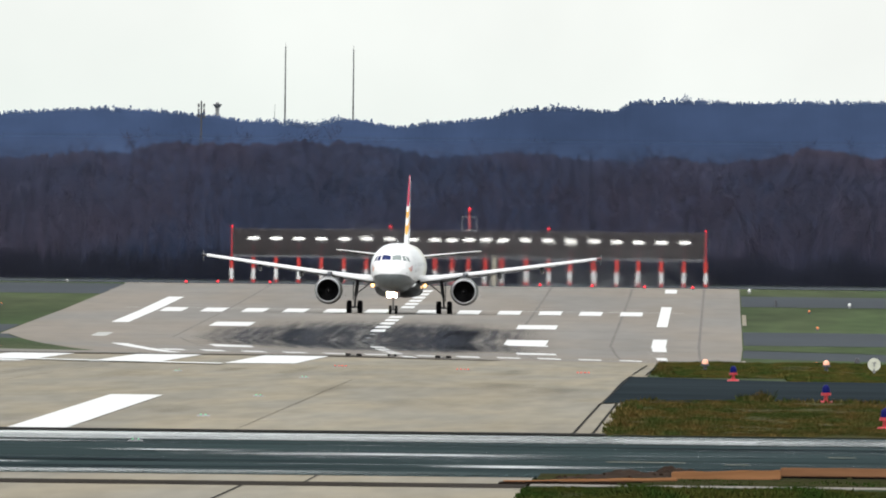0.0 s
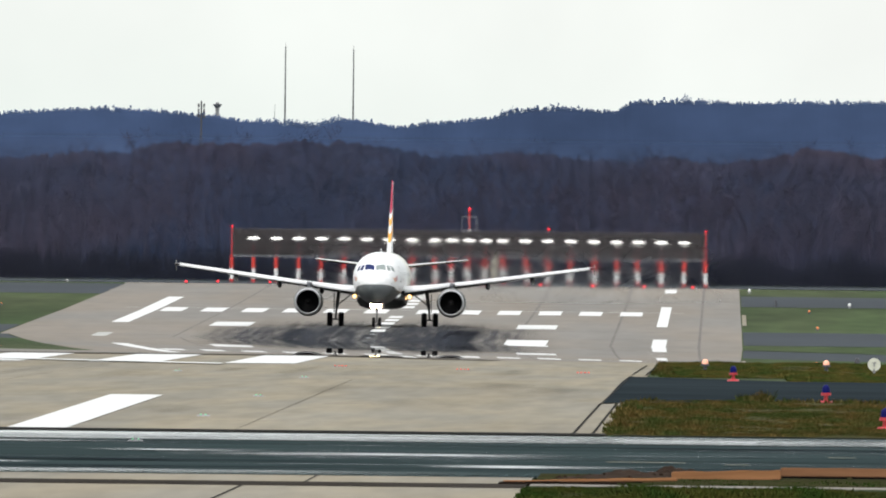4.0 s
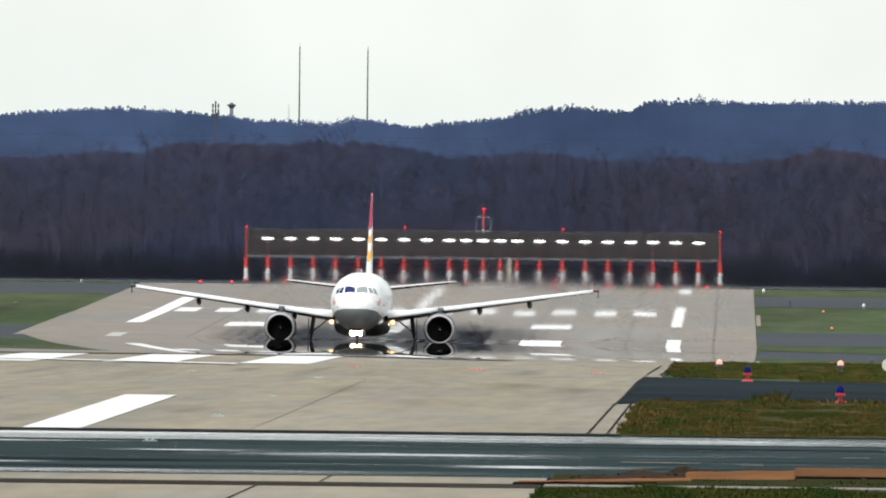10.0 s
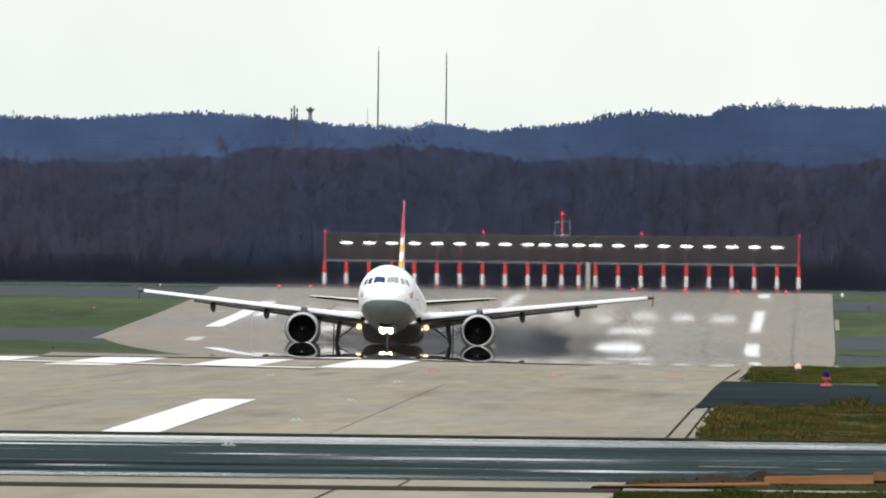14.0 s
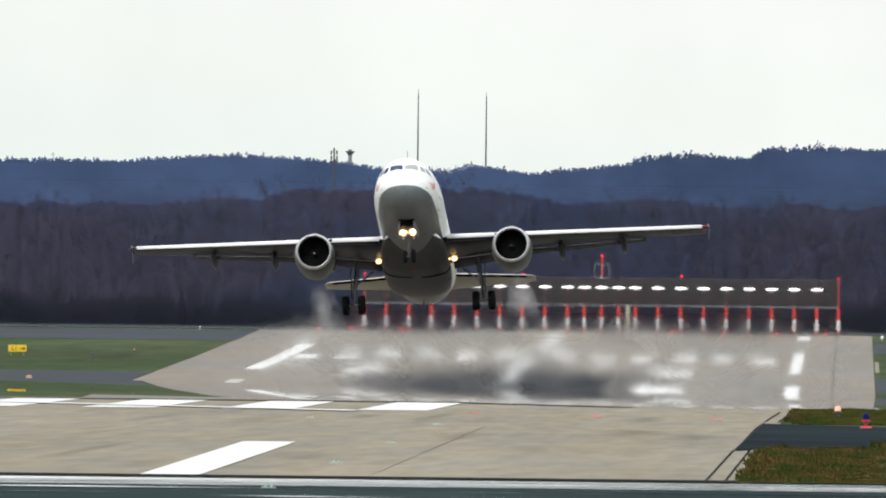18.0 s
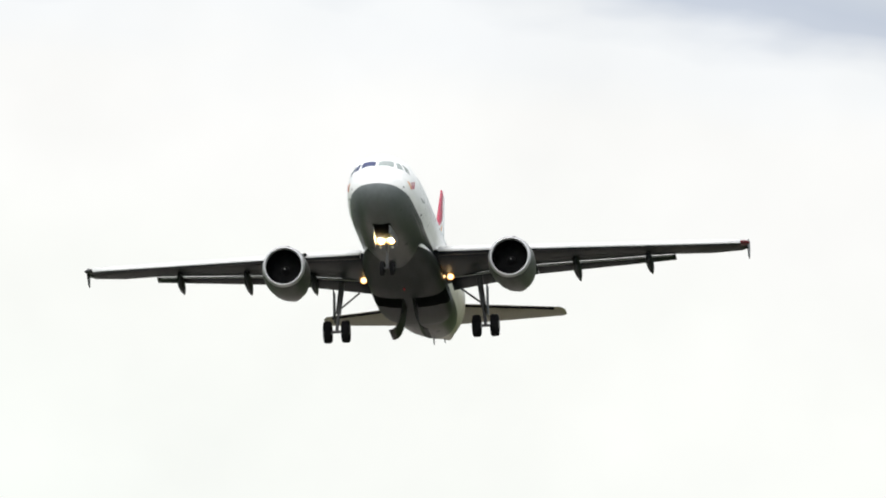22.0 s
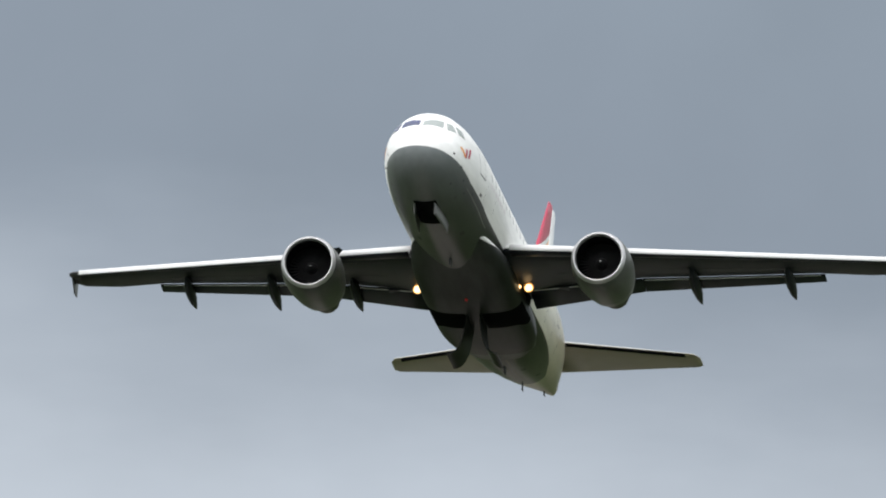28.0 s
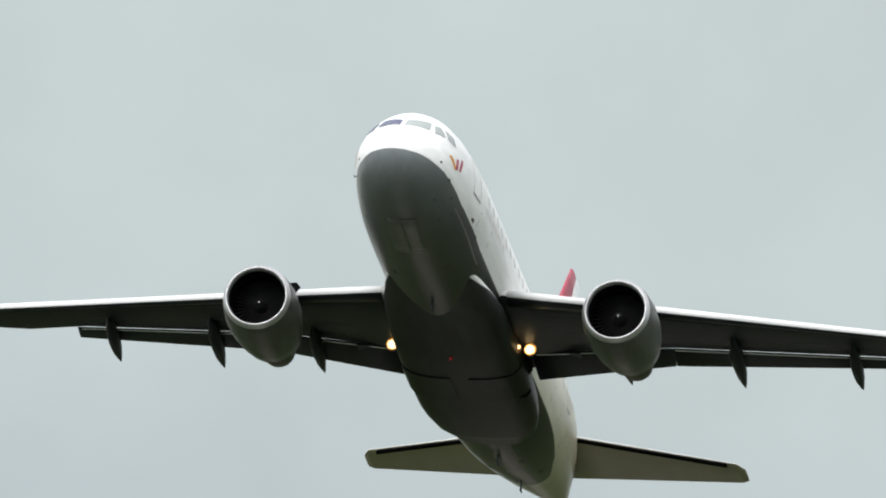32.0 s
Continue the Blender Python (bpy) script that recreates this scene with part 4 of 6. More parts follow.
WIRE = material("brown_wire", (0.10, 0.085, 0.08), 0.7, vary=0.2)
DULL_RED = material("dull_red_paint", (0.20, 0.02, 0.025), 0.6, vary=0.2)
MESH_BROWN = material("brown_lattice_mesh", (0.034, 0.029, 0.034), 0.8, grain=4, vary=0.2)
PALE_WOOD = material("weathered_timber", (0.42, 0.38, 0.30), 0.8, vary=0.2)
POLE_BANDS = banded("banded_pole", [(0.0, (0.6, 0.04, 0.03)), (0.14, (0.7, 0.7, 0.68)), (0.3, (0.6, 0.04, 0.03)), (0.5, (0.7, 0.7, 0.68)), (0.74, (0.6, 0.12, 0.12)), (0.9, (0.6, 0.03, 0.03))], "Z", 0, 7.6)
approach_lights()


def lamp_on_stem(name, x, y, label, base_mat, stem, lens_mat, lens_r, lens_h, base_r, category="airfield lamp", group=""):
    """An airfield lamp: base plate, neck, collar and a domed lens."""
    ob = place(name, pose(x, y, ground_z(y) + 0.02), label, category, group)
    bm = bmesh.new()
    rod(bm, (0, 0, 0), (0, 0, base_r * 0.35), base_r, base_r * 0.7, 16)
    part("base_plate", bm, base_mat, ob)
    bm = bmesh.new()
    rod(bm, (0, 0, base_r * 0.3), (0, 0, stem), lens_r * 0.55, lens_r * 0.5, 12)
    part("neck", bm, base_mat, ob)
    bm = bmesh.new()
    rod(bm, (0, 0, stem - 0.02), (0, 0, stem + 0.03), lens_r * 1.25, lens_r * 1.2, 16)
    part("collar", bm, base_mat, ob)
    prof = [(stem + 0.02, lens_r), (stem + lens_h * 0.6, lens_r * 0.95), (stem + lens_h * 0.85, lens_r * 0.7), (stem + lens_h, lens_r * 0.15), (stem + lens_h, 0.001)]
    turned("lens", prof, (0, 0, 0), lens_mat, ob, "", 16, "z")
    return ob


BLUE_BASE = material("red_lamp_base", (0.45, 0.03, 0.04), 0.5, vary=0.15)
for bx, by in ((0.24, 915), (1.92, 773), (2.53, 647)):
    lamp_on_stem("taxiway_lamp", bx, by, "blue-domed taxiway lamp on a red base", BLUE_BASE, 0.17, BLUE_GLASS, 0.075, 0.18, 0.15, group="taxiway edge lamps")
for bx, by in ((-0.42, 1012), (2.52, 1015)):
    lamp_on_stem("edge_lamp", bx, by, "lit warm-white runway edge lamp on a dark stem", MAST, 0.13, WARM_GLOW, 0.078, 0.15, 0.085, group="runway edge lamps")
lamp_on_stem("marker_lamp", 3.5, 1087, "small dark lamp on the grass crest", MAST, 0.08, MAST, 0.06, 0.12, 0.07)


CREAM = material("cream_disc_paint", (0.62, 0.62, 0.52), 0.5, vary=0.1)


def round_marker():
    ob = place("round_marker", pose(3.62, 998, 0.02), "round pale marker disc on a short stem in grass", "marker")
    bm = bmesh.new()
    rod(bm, (0, 0, 0), (0, 0, 0.12), 0.03, 0.03, 8)
    part("stem", bm, GALV, ob)
    bm = bmesh.new()
    rod(bm, (0, -0.02, 0.22), (0, 0.02, 0.22), 0.155, 0.155, 24)
    part("disc", bm, CREAM, ob, "pale round disc")
    bm = bmesh.new()
    box(bm, -0.012, 0.012, -0.032, -0.021, 0.17, 0.28)
    box(bm, -0.05, 0.05, -0.032, -0.021, 0.255, 0.27)
    part("dial_mark", bm, GALV, ob, "dark mark on the disc")


round_marker()
for bx, by in ((-50.3, 3915), (-47.4, 3920), (-42.5, 3920), (-17.2, 3924), (-12.3, 3917), (-7.35, 3909), (-2.86, 3909)):
    lamp_on_stem("runway_end_lamp", bx, by, "lit red runway end lamp", MAST, 0.10, RED_GLOW, 0.13, 0.22, 0.13, group="runway end lamps")
for bx, by in ((-8.37, 675), (-8.63, 778), (-9.08, 908), (-12.4, 952), (-8.1, 578)):
    ob = place("flush_lamp", pose(bx, by, 0.03), "flush green-lit lamp set in the pavement", "airfield lamp", "flush lamps")
    bm = bmesh.new()
    rod(bm, (0, 0, -0.01), (0, 0, 0.012), 0.11, 0.09, 16)
    part("cover_plate", bm, GALV, ob)
    for s in (-1, 1):
        bm = bmesh.new()
        box(bm, s * 0.04 - 0.015, s * 0.04 + 0.015, -0.09, -0.05, 0.010, 0.026, 0.004)
        part("lens", bm, GREEN_GLOW, ob)
for bx, by in ((-9.18, 1005), (-6.12, 986), (-3.22, 967)):
    for i in range(4):
        ob = place("flush_red_lamp", pose(bx + (i - 1.5) * 0.085, by, 0.03), "row of small red flush lamps in the concrete", "airfield lamp", "red flush lamps")
        bm = bmesh.new()
        rod(bm, (0, 0, -0.01), (0, 0, 0.012), 0.03, 0.028, 10)
        part("rim", bm, GALV, ob)
        bm = bmesh.new()
        rod(bm, (0, 0, 0.01), (0, 0, 0.035), 0.024, 0.02, 10)
        part("lens", bm, FAINT_RED, ob)


ORANGE_GLOW = glow("orange_lamp_glow", (0.8, 0.24, 0.07), 0.22)
for bx, by in ((7.4, 3594.5), (7.64, 3372), (-62.0, 3593)):
    lamp_on_stem("taxiway_marker_lamp", bx, by, "small orange-lit taxiway lamp in far grass", MAST, 0.14, ORANGE_GLOW, 0.11 if bx > 0 else 0.07, 0.2 if bx > 0 else 0.1, 0.12, group="far taxiway lamps")
for bx, by in ((11.1, 3676), (2.4, 3861), (-61.4, 3912)):
    lamp_on_stem("white_marker_lamp", bx, by, "small white-topped lamp beside the far runway", GALV, 0.16, POST_WHITE, 0.14 if bx > 0 else 0.08, 0.3 if bx > 0 else 0.14, 0.14, group="far white lamps")
for bx, by in ((4.63, 3680), (-63.5, 3480)):
    ob = place("marker_post", pose(bx, by, ground_z(by)), "short dark marker post in far grass", "post", "far marker posts")
    bm = bmesh.new()
    rod(bm, (0, 0, 0), (0, 0, 0.6), 0.12, 0.10, 10)
    part("post", bm, MAST, ob)
    bm = bmesh.new()
    rod(bm, (0, 0, 0.6), (0, 0, 0.7), 0.15, 0.05, 10)
    part("cap", bm, MAST, ob)


def sign_board(name, x, y, w, h, label, text):
    ob = place(name, pose(x, y, ground_z(y) + 0.0), label, "sign")
    for s in (-1, 1):
        bm = bmesh.new()
        rod(bm, (s * w * 0.35, 0, 0), (s * w * 0.35, 0, 0.3), 0.05, 0.05, 8)
        part("leg", bm, GALV, ob)
    bm = bmesh.new()
    box(bm, -w / 2, w / 2, -0.12, 0.12, 0.25, 0.25 + h, 0.05)
    board = part("board", bm, SIGN_YELLOW, ob, "yellow sign face")
    cu = bpy.data.curves.new("lettering", "FONT")
    cu.body, cu.size, cu.align_x, cu.align_y, cu.extrude = text, h * 0.85, "CENTER", "CENTER", 0.004
    tmp = bpy.data.objects.new("tmp", cu)
    scene.collection.objects.link(tmp)
    me = bpy.data.meshes.new_from_object(tmp.evaluated_get(bpy.context.evaluated_depsgraph_get()))
    bpy.data.objects.remove(tmp)
    me.transform(pose(-w * 0.16, -0.13, 0.25 + h / 2, 90, 0, 0))
    me.materials.append(BLACK)
    t = new("lettering", me)
    t.parent = board
    bm = bmesh.new()
    box(bm, w * 0.16, w * 0.36, -0.135, -0.125, 0.25 + h * 0.45, 0.25 + h * 0.57)
    bm.faces.new([bm.verts.new(p) for p in ((w * 0.33, -0.13, 0.25 + h * 0.3), (w * 0.45, -0.13, 0.25 + h * 0.51), (w * 0.33, -0.13, 0.25 + h * 0.72))])
    part("arrow", bm, BLACK, board)


sign_board("taxiway_sign", -70.97, 3539, 1.55, 0.62, "yellow taxiway sign with black lettering on short legs", "L1")
m = place("ground_marker", pose(-62.67, 3170, ground_z(3170)), "small pinkish marker box on the grass", "marker")
bm = bmesh.new()
box(bm, -0.22, 0.22, -0.2, 0.2, 0, 0.75, 0.05)
part("marker_body", bm, material("faded_pink_paint", (0.55, 0.36, 0.30), 0.7, vary=0.2), m)
bm = bmesh.new()
rod(bm, (0, 0, 0.75), (0, 0, 1.05), 0.1, 0.06, 10)
part("marker_top", bm, MAST, m)

def boards():
    """Timber boards and dug soil at the near edge."""
    # the last, dark board is added for the thin orange board's dark front face
    for x, y, length, h, turn, lean, z, label in (
            (1.95, 494, 2.5, 0.107, 1.0, 0.0, 0.046, "thick orange timber board with a dark shade strip beneath"), (0.06, 490, 1.28, 0.115, 0.4, 1.6, 0.010, "tilted orange timber board beside soil"),
            (-1.50, 479, 2.0, 0.04, -1, 1.5, 0.03, "thin orange board lying by the verge"), (-1.80, 474, 1.45, 0.05, 1, 0.3, 0.012, "thin dark board in place of the orange board's dark face")):
        ob = place("timber_board", pose(x, y, z, 0, -lean, turn), label, "board", "boards at the verge")
        bm = bmesh.new()
        box(bm, -length / 2, length / 2, -0.18, 0.18, 0.0, h, 0.012)
        bmesh.ops.subdivide_edges(bm, edges=[e for e in bm.edges if abs(e.verts[0].co.x - e.verts[1].co.x) > 0.5], cuts=12)
        for v in bm.verts:
            v.co.z += 0.008 * noise.noise((v.co.x * 3, x, 0))
        part("board", bm, DARK_TIMBER if h == 0.05 else PALE_TIMBER if length > 2 else TIMBER, ob)
        # near-black strips added for the shade beneath the board
        for s in (-0.7, 0, 0.7) if h > 0.045 else (0,):
            bm = bmesh.new()
            box(bm, s * length / 2 - length * (0.165 if h > 0.045 else 0.5), s * length / 2 + length * (0.165 if h > 0.045 else 0.3), -0.185, 0.12, -z + 0.01, 0.002, 0.005)
            part("under_board_shade", bm, DARK, ob, "dark strip for the shade under the board")
    rng = random.Random(8)
    for cx, cy, sx, h in ((-1.08, 493, 0.55, 0.085), (-0.55, 495, 0.36, 0.125), (-1.5, 488, 0.5, 0.05)):
        verts, faces, n = [], [], 26
        for i in range(n + 1):
            for j in range(n + 1):
                u, v = i / n * 2 - 1, j / n * 2 - 1
                r = math.hypot(u, v)
                z = max(0, 1 - r * r) * h * (0.75 + 0.7 * noise.noise((cx + u * 3, cy + v * 3, 1))) + 0.02 * noise.noise((u * 14 + cx, v * 14, 2)) * max(0, 1 - r)
                verts.append((u * sx, v * sx * 3, z - 0.002 * (r > 1) ))
        for i in range(n):
            for j in range(n):
                a = i * (n + 1) + j
                if math.hypot((i + 0.5) / n * 2 - 1, (j + 0.5) / n * 2 - 1) < 1.02:
                    faces.append((a, a + n + 1, a + n + 2, a + 1))
        ob = mesh_object("soil_mound", verts, faces, SOIL, smooth=False)
        ob.matrix_basis = pose(cx, cy, 0.02)
        tagged(ob, "low heap of dug brown soil beside the boards", "soil", "soil heaps")
        for _ in range(14):
            bm = bmesh.new()
            bmesh.ops.create_icosphere(bm, subdivisions=1, radius=rng.uniform(0.012, 0.035))
            for v in bm.verts:
                v.co *= rng.uniform(0.7, 1.2)
            c = part("clod", bm, SOIL, ob)
            c.location = (rng.uniform(-sx, sx) * 0.9, rng.uniform(-sx, sx), h * rng.uniform(0.1, 0.5))


boards()

# ---- the airliner ----
# its space: x to its left wing, y from the main wheels to the tail (nose at -16.1), z up from the wheels' contact
NOSE = -16.1
BODY = [(0.0, 0.02, 3.40, 3.34), (0.10, 0.36, 3.74, 3.02), (0.35, 0.70, 4.08, 2.72), (0.75, 1.01, 4.42, 2.46), (1.2, 1.25, 4.72, 2.27), (1.6, 1.41, 5.02, 2.14),
        (2.05, 1.54, 5.34, 2.03), (2.5, 1.64, 5.57, 1.95), (3.0, 1.73, 5.73, 1.89), (4.0, 1.85, 5.90, 1.82), (5.5, 1.96, 5.98, 1.78), (7.0, 1.99, 6.0, 1.77),
        (10.0, 1.99, 6.0, 1.77), (14.0, 1.99, 6.0, 1.77), (18.0, 1.99, 6.0, 1.77), (21.3, 1.99, 6.0, 1.79), (23.0, 1.96, 6.0, 1.95), (25.0, 1.84, 5.97, 2.30),
        (27.0, 1.61, 5.88, 2.76), (29.0, 1.28, 5.72, 3.26), (31.0, 0.87, 5.48, 3.80), (32.4, 0.53, 5.22, 4.18), (33.4, 0.30, 4.92, 4.42), (33.9, 0.14, 4.76, 4.53)]


def body_at(d):
    ds = [s[0] for s in BODY]
    return [float(np.interp(d, ds, [s[i] for s in BODY])) for i in (1, 2, 3)]


def skin(d, deg, out=0.0):
    """A point of the fuselage skin: d metres behind the nose, deg from straight up."""
    w, top, bot = body_at(d)
    zc, h, t = (top + bot) / 2, (top - bot) / 2, radians(deg)
    return Vector(((w + out) * math.sin(t), NOSE + d, zc + (h + out) * math.cos(t)))


def patch(name, corners, mat, parent, label="", n=5, out=0.012):
    """A curved panel on the fuselage skin between four corners (d, degrees), in order round it."""
    (d0, a0), (d1, a1), (d2, a2), (d3, a3) = corners
    verts, faces = [], []
    for i in range(n + 1):
        for j in range(n + 1):
            u, v = i / n, j / n
            d = (d0 * (1 - u) + d1 * u) * (1 - v) + (d3 * (1 - u) + d2 * u) * v
            a = (a0 * (1 - u) + a1 * u) * (1 - v) + (a3 * (1 - u) + a2 * u) * v
            verts.append(skin(d, a, out))
    for i in range(n):
        for j in range(n):
            a = i * (n + 1) + j
            faces.append((a, a + 1, a + n + 2, a + n + 1))
    return mesh_object(name, verts, faces, mat, parent, label, True)


def airfoil(chord, thick, n=12):
    pts = []
    for i in range(2 * n):
        t = math.pi * i / n
        u = 0.5 * (1 + math.cos(t))
        y = 5 * thick * (0.2969 * math.sqrt(u) - 0.126 * u - 0.3516 * u * u + 0.2843 * u ** 3 - 0.1036 * u ** 4)
        pts.append((u * chord, (y if i <= n else -y * 0.75) * chord))
    return pts


def lifting(name, stations, mat, parent, label="", upright=False, top=None):
    """A wing-like body. stations: (span, y of the leading edge, height, chord, thickness ratio)."""
    loops = []
    for s, le, h, chord, th in stations:
        ring = []
        for c, z in airfoil(chord, th):
            ring.append((z, le + c, h + s) if upright else (s, le + c, h + z - c * 0.03))
        loops.append(ring)
    v, f = rings(loops, caps=(True, True))
    ob = mesh_object(name, v, f, mat, parent, label, True)
    if top:  # a paler upper side; the underside's colour carries its shade
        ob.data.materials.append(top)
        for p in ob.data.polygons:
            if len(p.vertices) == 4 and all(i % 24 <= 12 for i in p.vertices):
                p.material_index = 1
    return ob


def wing_le(x):
    return NOSE + 10.75 + (abs(x) - 1.9) * 0.555


def wing_chord(x):
    x = abs(x)
    return float(np.interp(x, [0.0, 1.9, 6.4, 16.6], [6.9, 6.15, 3.95, 1.55]))


def wing_z(x):
    x = abs(x)
    return 2.91 + (x - 1.9) * 0.1325


FAIR_W, FAIR_Z = 1.93, 1.45


FAIR_N = 3.0


def fair_at(x):
    """The underside of the belly fairing in section: the turn at which it lies x metres from the keel."""
    return math.asin((x / FAIR_W) ** (FAIR_N / 2))


def fair_point(t, out=0.0):
    return (FAIR_W + out) * math.sin(t) ** (2 / FAIR_N), 2.2 - (2.2 - FAIR_Z + out) * max(0.0, math.cos(t)) ** (2 / FAIR_N)


def build_airliner():
    plane = place("airliner", pose(0, 0, 0), "white twin-engine airliner with a grey belly and magenta-tipped fin", "airplane")
    # fuselage
    loops = []
    for i, (d, *_) in enumerate(BODY):
        nxt = BODY[min(i + 1, len(BODY) - 1)][0]
        for e in np.linspace(d, nxt, 3 if i < 11 or i > 14 else 2)[:-1] if nxt > d else [d]:
            loops.append([skin(float(e), a) for a in np.linspace(0, 360, 57)[:-1]])
    v, f = rings(loops, caps=(True, True))
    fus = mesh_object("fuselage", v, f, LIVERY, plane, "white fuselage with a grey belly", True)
    # wing-body fairing
    loops = []
    for d, w, zt, zb in ((7.6, 1.34, 2.9, 2.06), (8.4, 1.47, 2.9, 1.97), (9.2, 1.62, 2.92, 1.87), (10.2, 1.80, 2.95, 1.765), (11.2, 1.90, 2.95, 1.68), (12.0, 1.93, 2.95, 1.59), (12.8, FAIR_W, 2.95, 1.51), (13.6, FAIR_W, 2.95, FAIR_Z),
                         (15.0, FAIR_W, 2.95, FAIR_Z), (17.0, FAIR_W, 2.95, FAIR_Z), (18.2, 1.9, 2.85, 1.47), (19.2, 1.8, 2.7, 1.53), (20.2, 1.6, 2.5, 1.62), (21.3, 1.0, 2.15, 1.79)):
        ring, e = [], 2 / float(np.interp(d, [9.5, 13.0, 18.0, 21.3], [2.0, FAIR_N, FAIR_N, 2.2]))
        for a in np.linspace(0, 2 * math.pi, 65)[:-1]:
            c, s = math.cos(a), math.sin(a)
            ring.append((w * math.copysign(abs(c) ** e, c), NOSE + d, (zt + zb) / 2 + (zt - zb) / 2 * math.copysign(abs(s) ** e, s)))
        loops.append(ring)
    v, f = rings(loops, caps=(True, True))
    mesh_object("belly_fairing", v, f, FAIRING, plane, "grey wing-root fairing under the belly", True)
    # cockpit windows
    for s in (-1, 1):
        for c in (((0.92, 3.4), (1.34, 39), (1.86, 31), (1.44, 2.4)), ((1.46, 46), (1.90, 57), (2.08, 42), (1.85, 35)), ((2.00, 60), (2.42, 68), (2.54, 57), (2.22, 45))):
            patch("cockpit_window", [(d, s * a) for d, a in c], PALE_GLASS if s > 0 else GLASS, plane, "cockpit pane with a sky reflection painted pale" if s > 0 else "dark cockpit pane")
        for i in range(22):
            d = 6.4 + i * 0.86
            patch("cabin_window", [(d, s * 76), (d, s * 85), (d + 0.24, s * 85), (d + 0.24, s * 76)], WINDOW, plane, n=2)
        for d, hgt in ((4.25, 0.9), (23.0, 0.75)):
            for k in range(4):
                lo, hi = 62, 95
                c = [((d, lo), (d + 0.03, lo), (d + 0.03, hi), (d, hi)), ((d + hgt, lo), (d + hgt + 0.03, lo), (d + hgt + 0.03, hi), (d + hgt, hi)),
                     ((d, lo), (d + hgt, lo), (d + hgt, lo + 0.8), (d, lo + 0.8)), ((d, hi), (d + hgt, hi), (d + hgt, hi + 1.4), (d, hi + 1.4))][k]
                patch("door_seam", [(p, s * a) for p, a in c], SEAM, plane, n=3)
        # the airline's mark: plain slanting bars
        for mat, c in ((LOGO_YELLOW, ((1.78, 79), (1.96, 79), (2.36, 93), (2.18, 93))), (MAGENTA, ((2.26, 93), (2.42, 93), (2.50, 81), (2.34, 81))), (MAGENTA, ((2.52, 92), (2.70, 92), (2.92, 79), (2.74, 79)))):
            patch("livery_bar", [(d, s * a) for d, a in c], mat, plane, "slanting red and yellow livery bar", n=3)
        # faded lettering along the side: plain bars
        for i, ln in enumerate((0.32, 0.2, 0.36, 0.28, 0.34, 0.22, 0.36)):
            d = 6.2 + i * 0.5
            patch("lettering_bar", [(d, s * 89), (d, s * 94), (d + ln, s * 94), (d + ln, s * 89)], LETTER_GREY, plane, "faded grey lettering bar", n=2)
        patch("static_port", [(1.25, s * 89.5), (1.25, s * 93), (1.37, s * 93), (1.37, s * 89.5)], SEAM, plane, n=2)
        # probes on the nose
        bm = bmesh.new()
        p = skin(2.0, s * 108)
        rod(bm, p, p + Vector((s * 0.07, -0.05, -0.02)), 0.015, 0.015, 6)
        rod(bm, p + Vector((s * 0.07, 0.03, -0.02)), p + Vector((s * 0.07, -0.2, -0.02)), 0.014, 0.008, 6)
        part("pitot_probe", bm, SEAM, plane)
    # belly seams and access panels
    for d in (5.6, 7.4, 20.6, 22.4, 24.4):
        patch("skin_seam", [(d, 98), (d, 262), (d + 0.022, 262), (d + 0.022, 98)], SEAM, plane, n=14, out=0.006)
    # highlights along the aft belly, painted as pale streaks
    for d, a, ln, w in ((20.6, 172, 7.6, 2.6), (20.8, 178, 8.8, 1.6), (21.2, 164, 5.0, 1.4), (21.6, 186, 6.0, 1.5), (21.0, 193, 3.6, 1.1), (22.0, 181.5, 9.6, 1.2)):
        patch("highlight_streak", [(d, a), (d, a + w), (d + ln, a + w * 0.3), (d + ln, a)], STREAK_PALE, plane, "pale painted highlight along the belly", n=8, out=0.007)
    # pale pinstripe under the livery line
    for sd in (-1, 1):
        for d in np.arange(3.4, 7.6, 0.6):
            edge = []
            for e, low in ((d, 0.24), (d + 0.6, 0.24), (d + 0.6, 0.28), (d, 0.28)):
                w, top, bot = body_at(float(e))
                z = float(np.interp(NOSE + e, [-14.5, -12.5, -9.0, -5.0], [3.27, 3.00, 2.82, 2.84])) - low
                edge.append((float(e), sd * math.degrees(math.acos((2 * z - top - bot) / (top - bot)))))
            patch("pinstripe", edge, PIN_GREY, plane, "pale pinstripe under the livery line", n=2, out=0.007)
    for d, a, w, h in ((2.0, 134, 0.10, 3), (2.7, 118, 0.12, 3), (3.1, 140, 0.10, 2.5), (3.4, 128, 0.10, 2.5), (4.1, 120, 0.14, 3), (2.4, 232, 0.10, 3), (3.6, 226, 0.12, 3), (4.9, 112, 0.3, 3), (5.9, 118, 0.2, 3),
                       (6.3, 152, 0.35, 5), (6.9, 205, 0.3, 5), (23.4, 160, 0.4, 6), (24.8, 200, 0.3, 6), (25.6, 150, 0.3, 6)):
        patch("access_panel", [(d, a), (d, a + h), (d + w, a + h), (d + w, a)], SEAM, plane, "small dark access panel", n=2, out=0.008)
    # small aerials and the beacon
    for d, z, up in ((9.0, 1.80, -1), (22.6, 1.95, -1), (12.0, 5.94, 1)):
        bm = bmesh.new()
        box(bm, -0.03, 0.03, NOSE + d - 0.15, NOSE + d + 0.2, min(z, z + up * 0.32), max(z, z + up * 0.32), 0.012)
        part("blade_aerial", bm, WHITE if up > 0 else SEAM, plane)
    for d, ln in ((26.8, 0.30), (32.0, 0.12)):
        bm = bmesh.new()
        p = skin(d, 180)
        rod(bm, p + Vector((0, 0, 0.03)), p + Vector((0, 0.1, -ln)), 0.035, 0.03, 8)
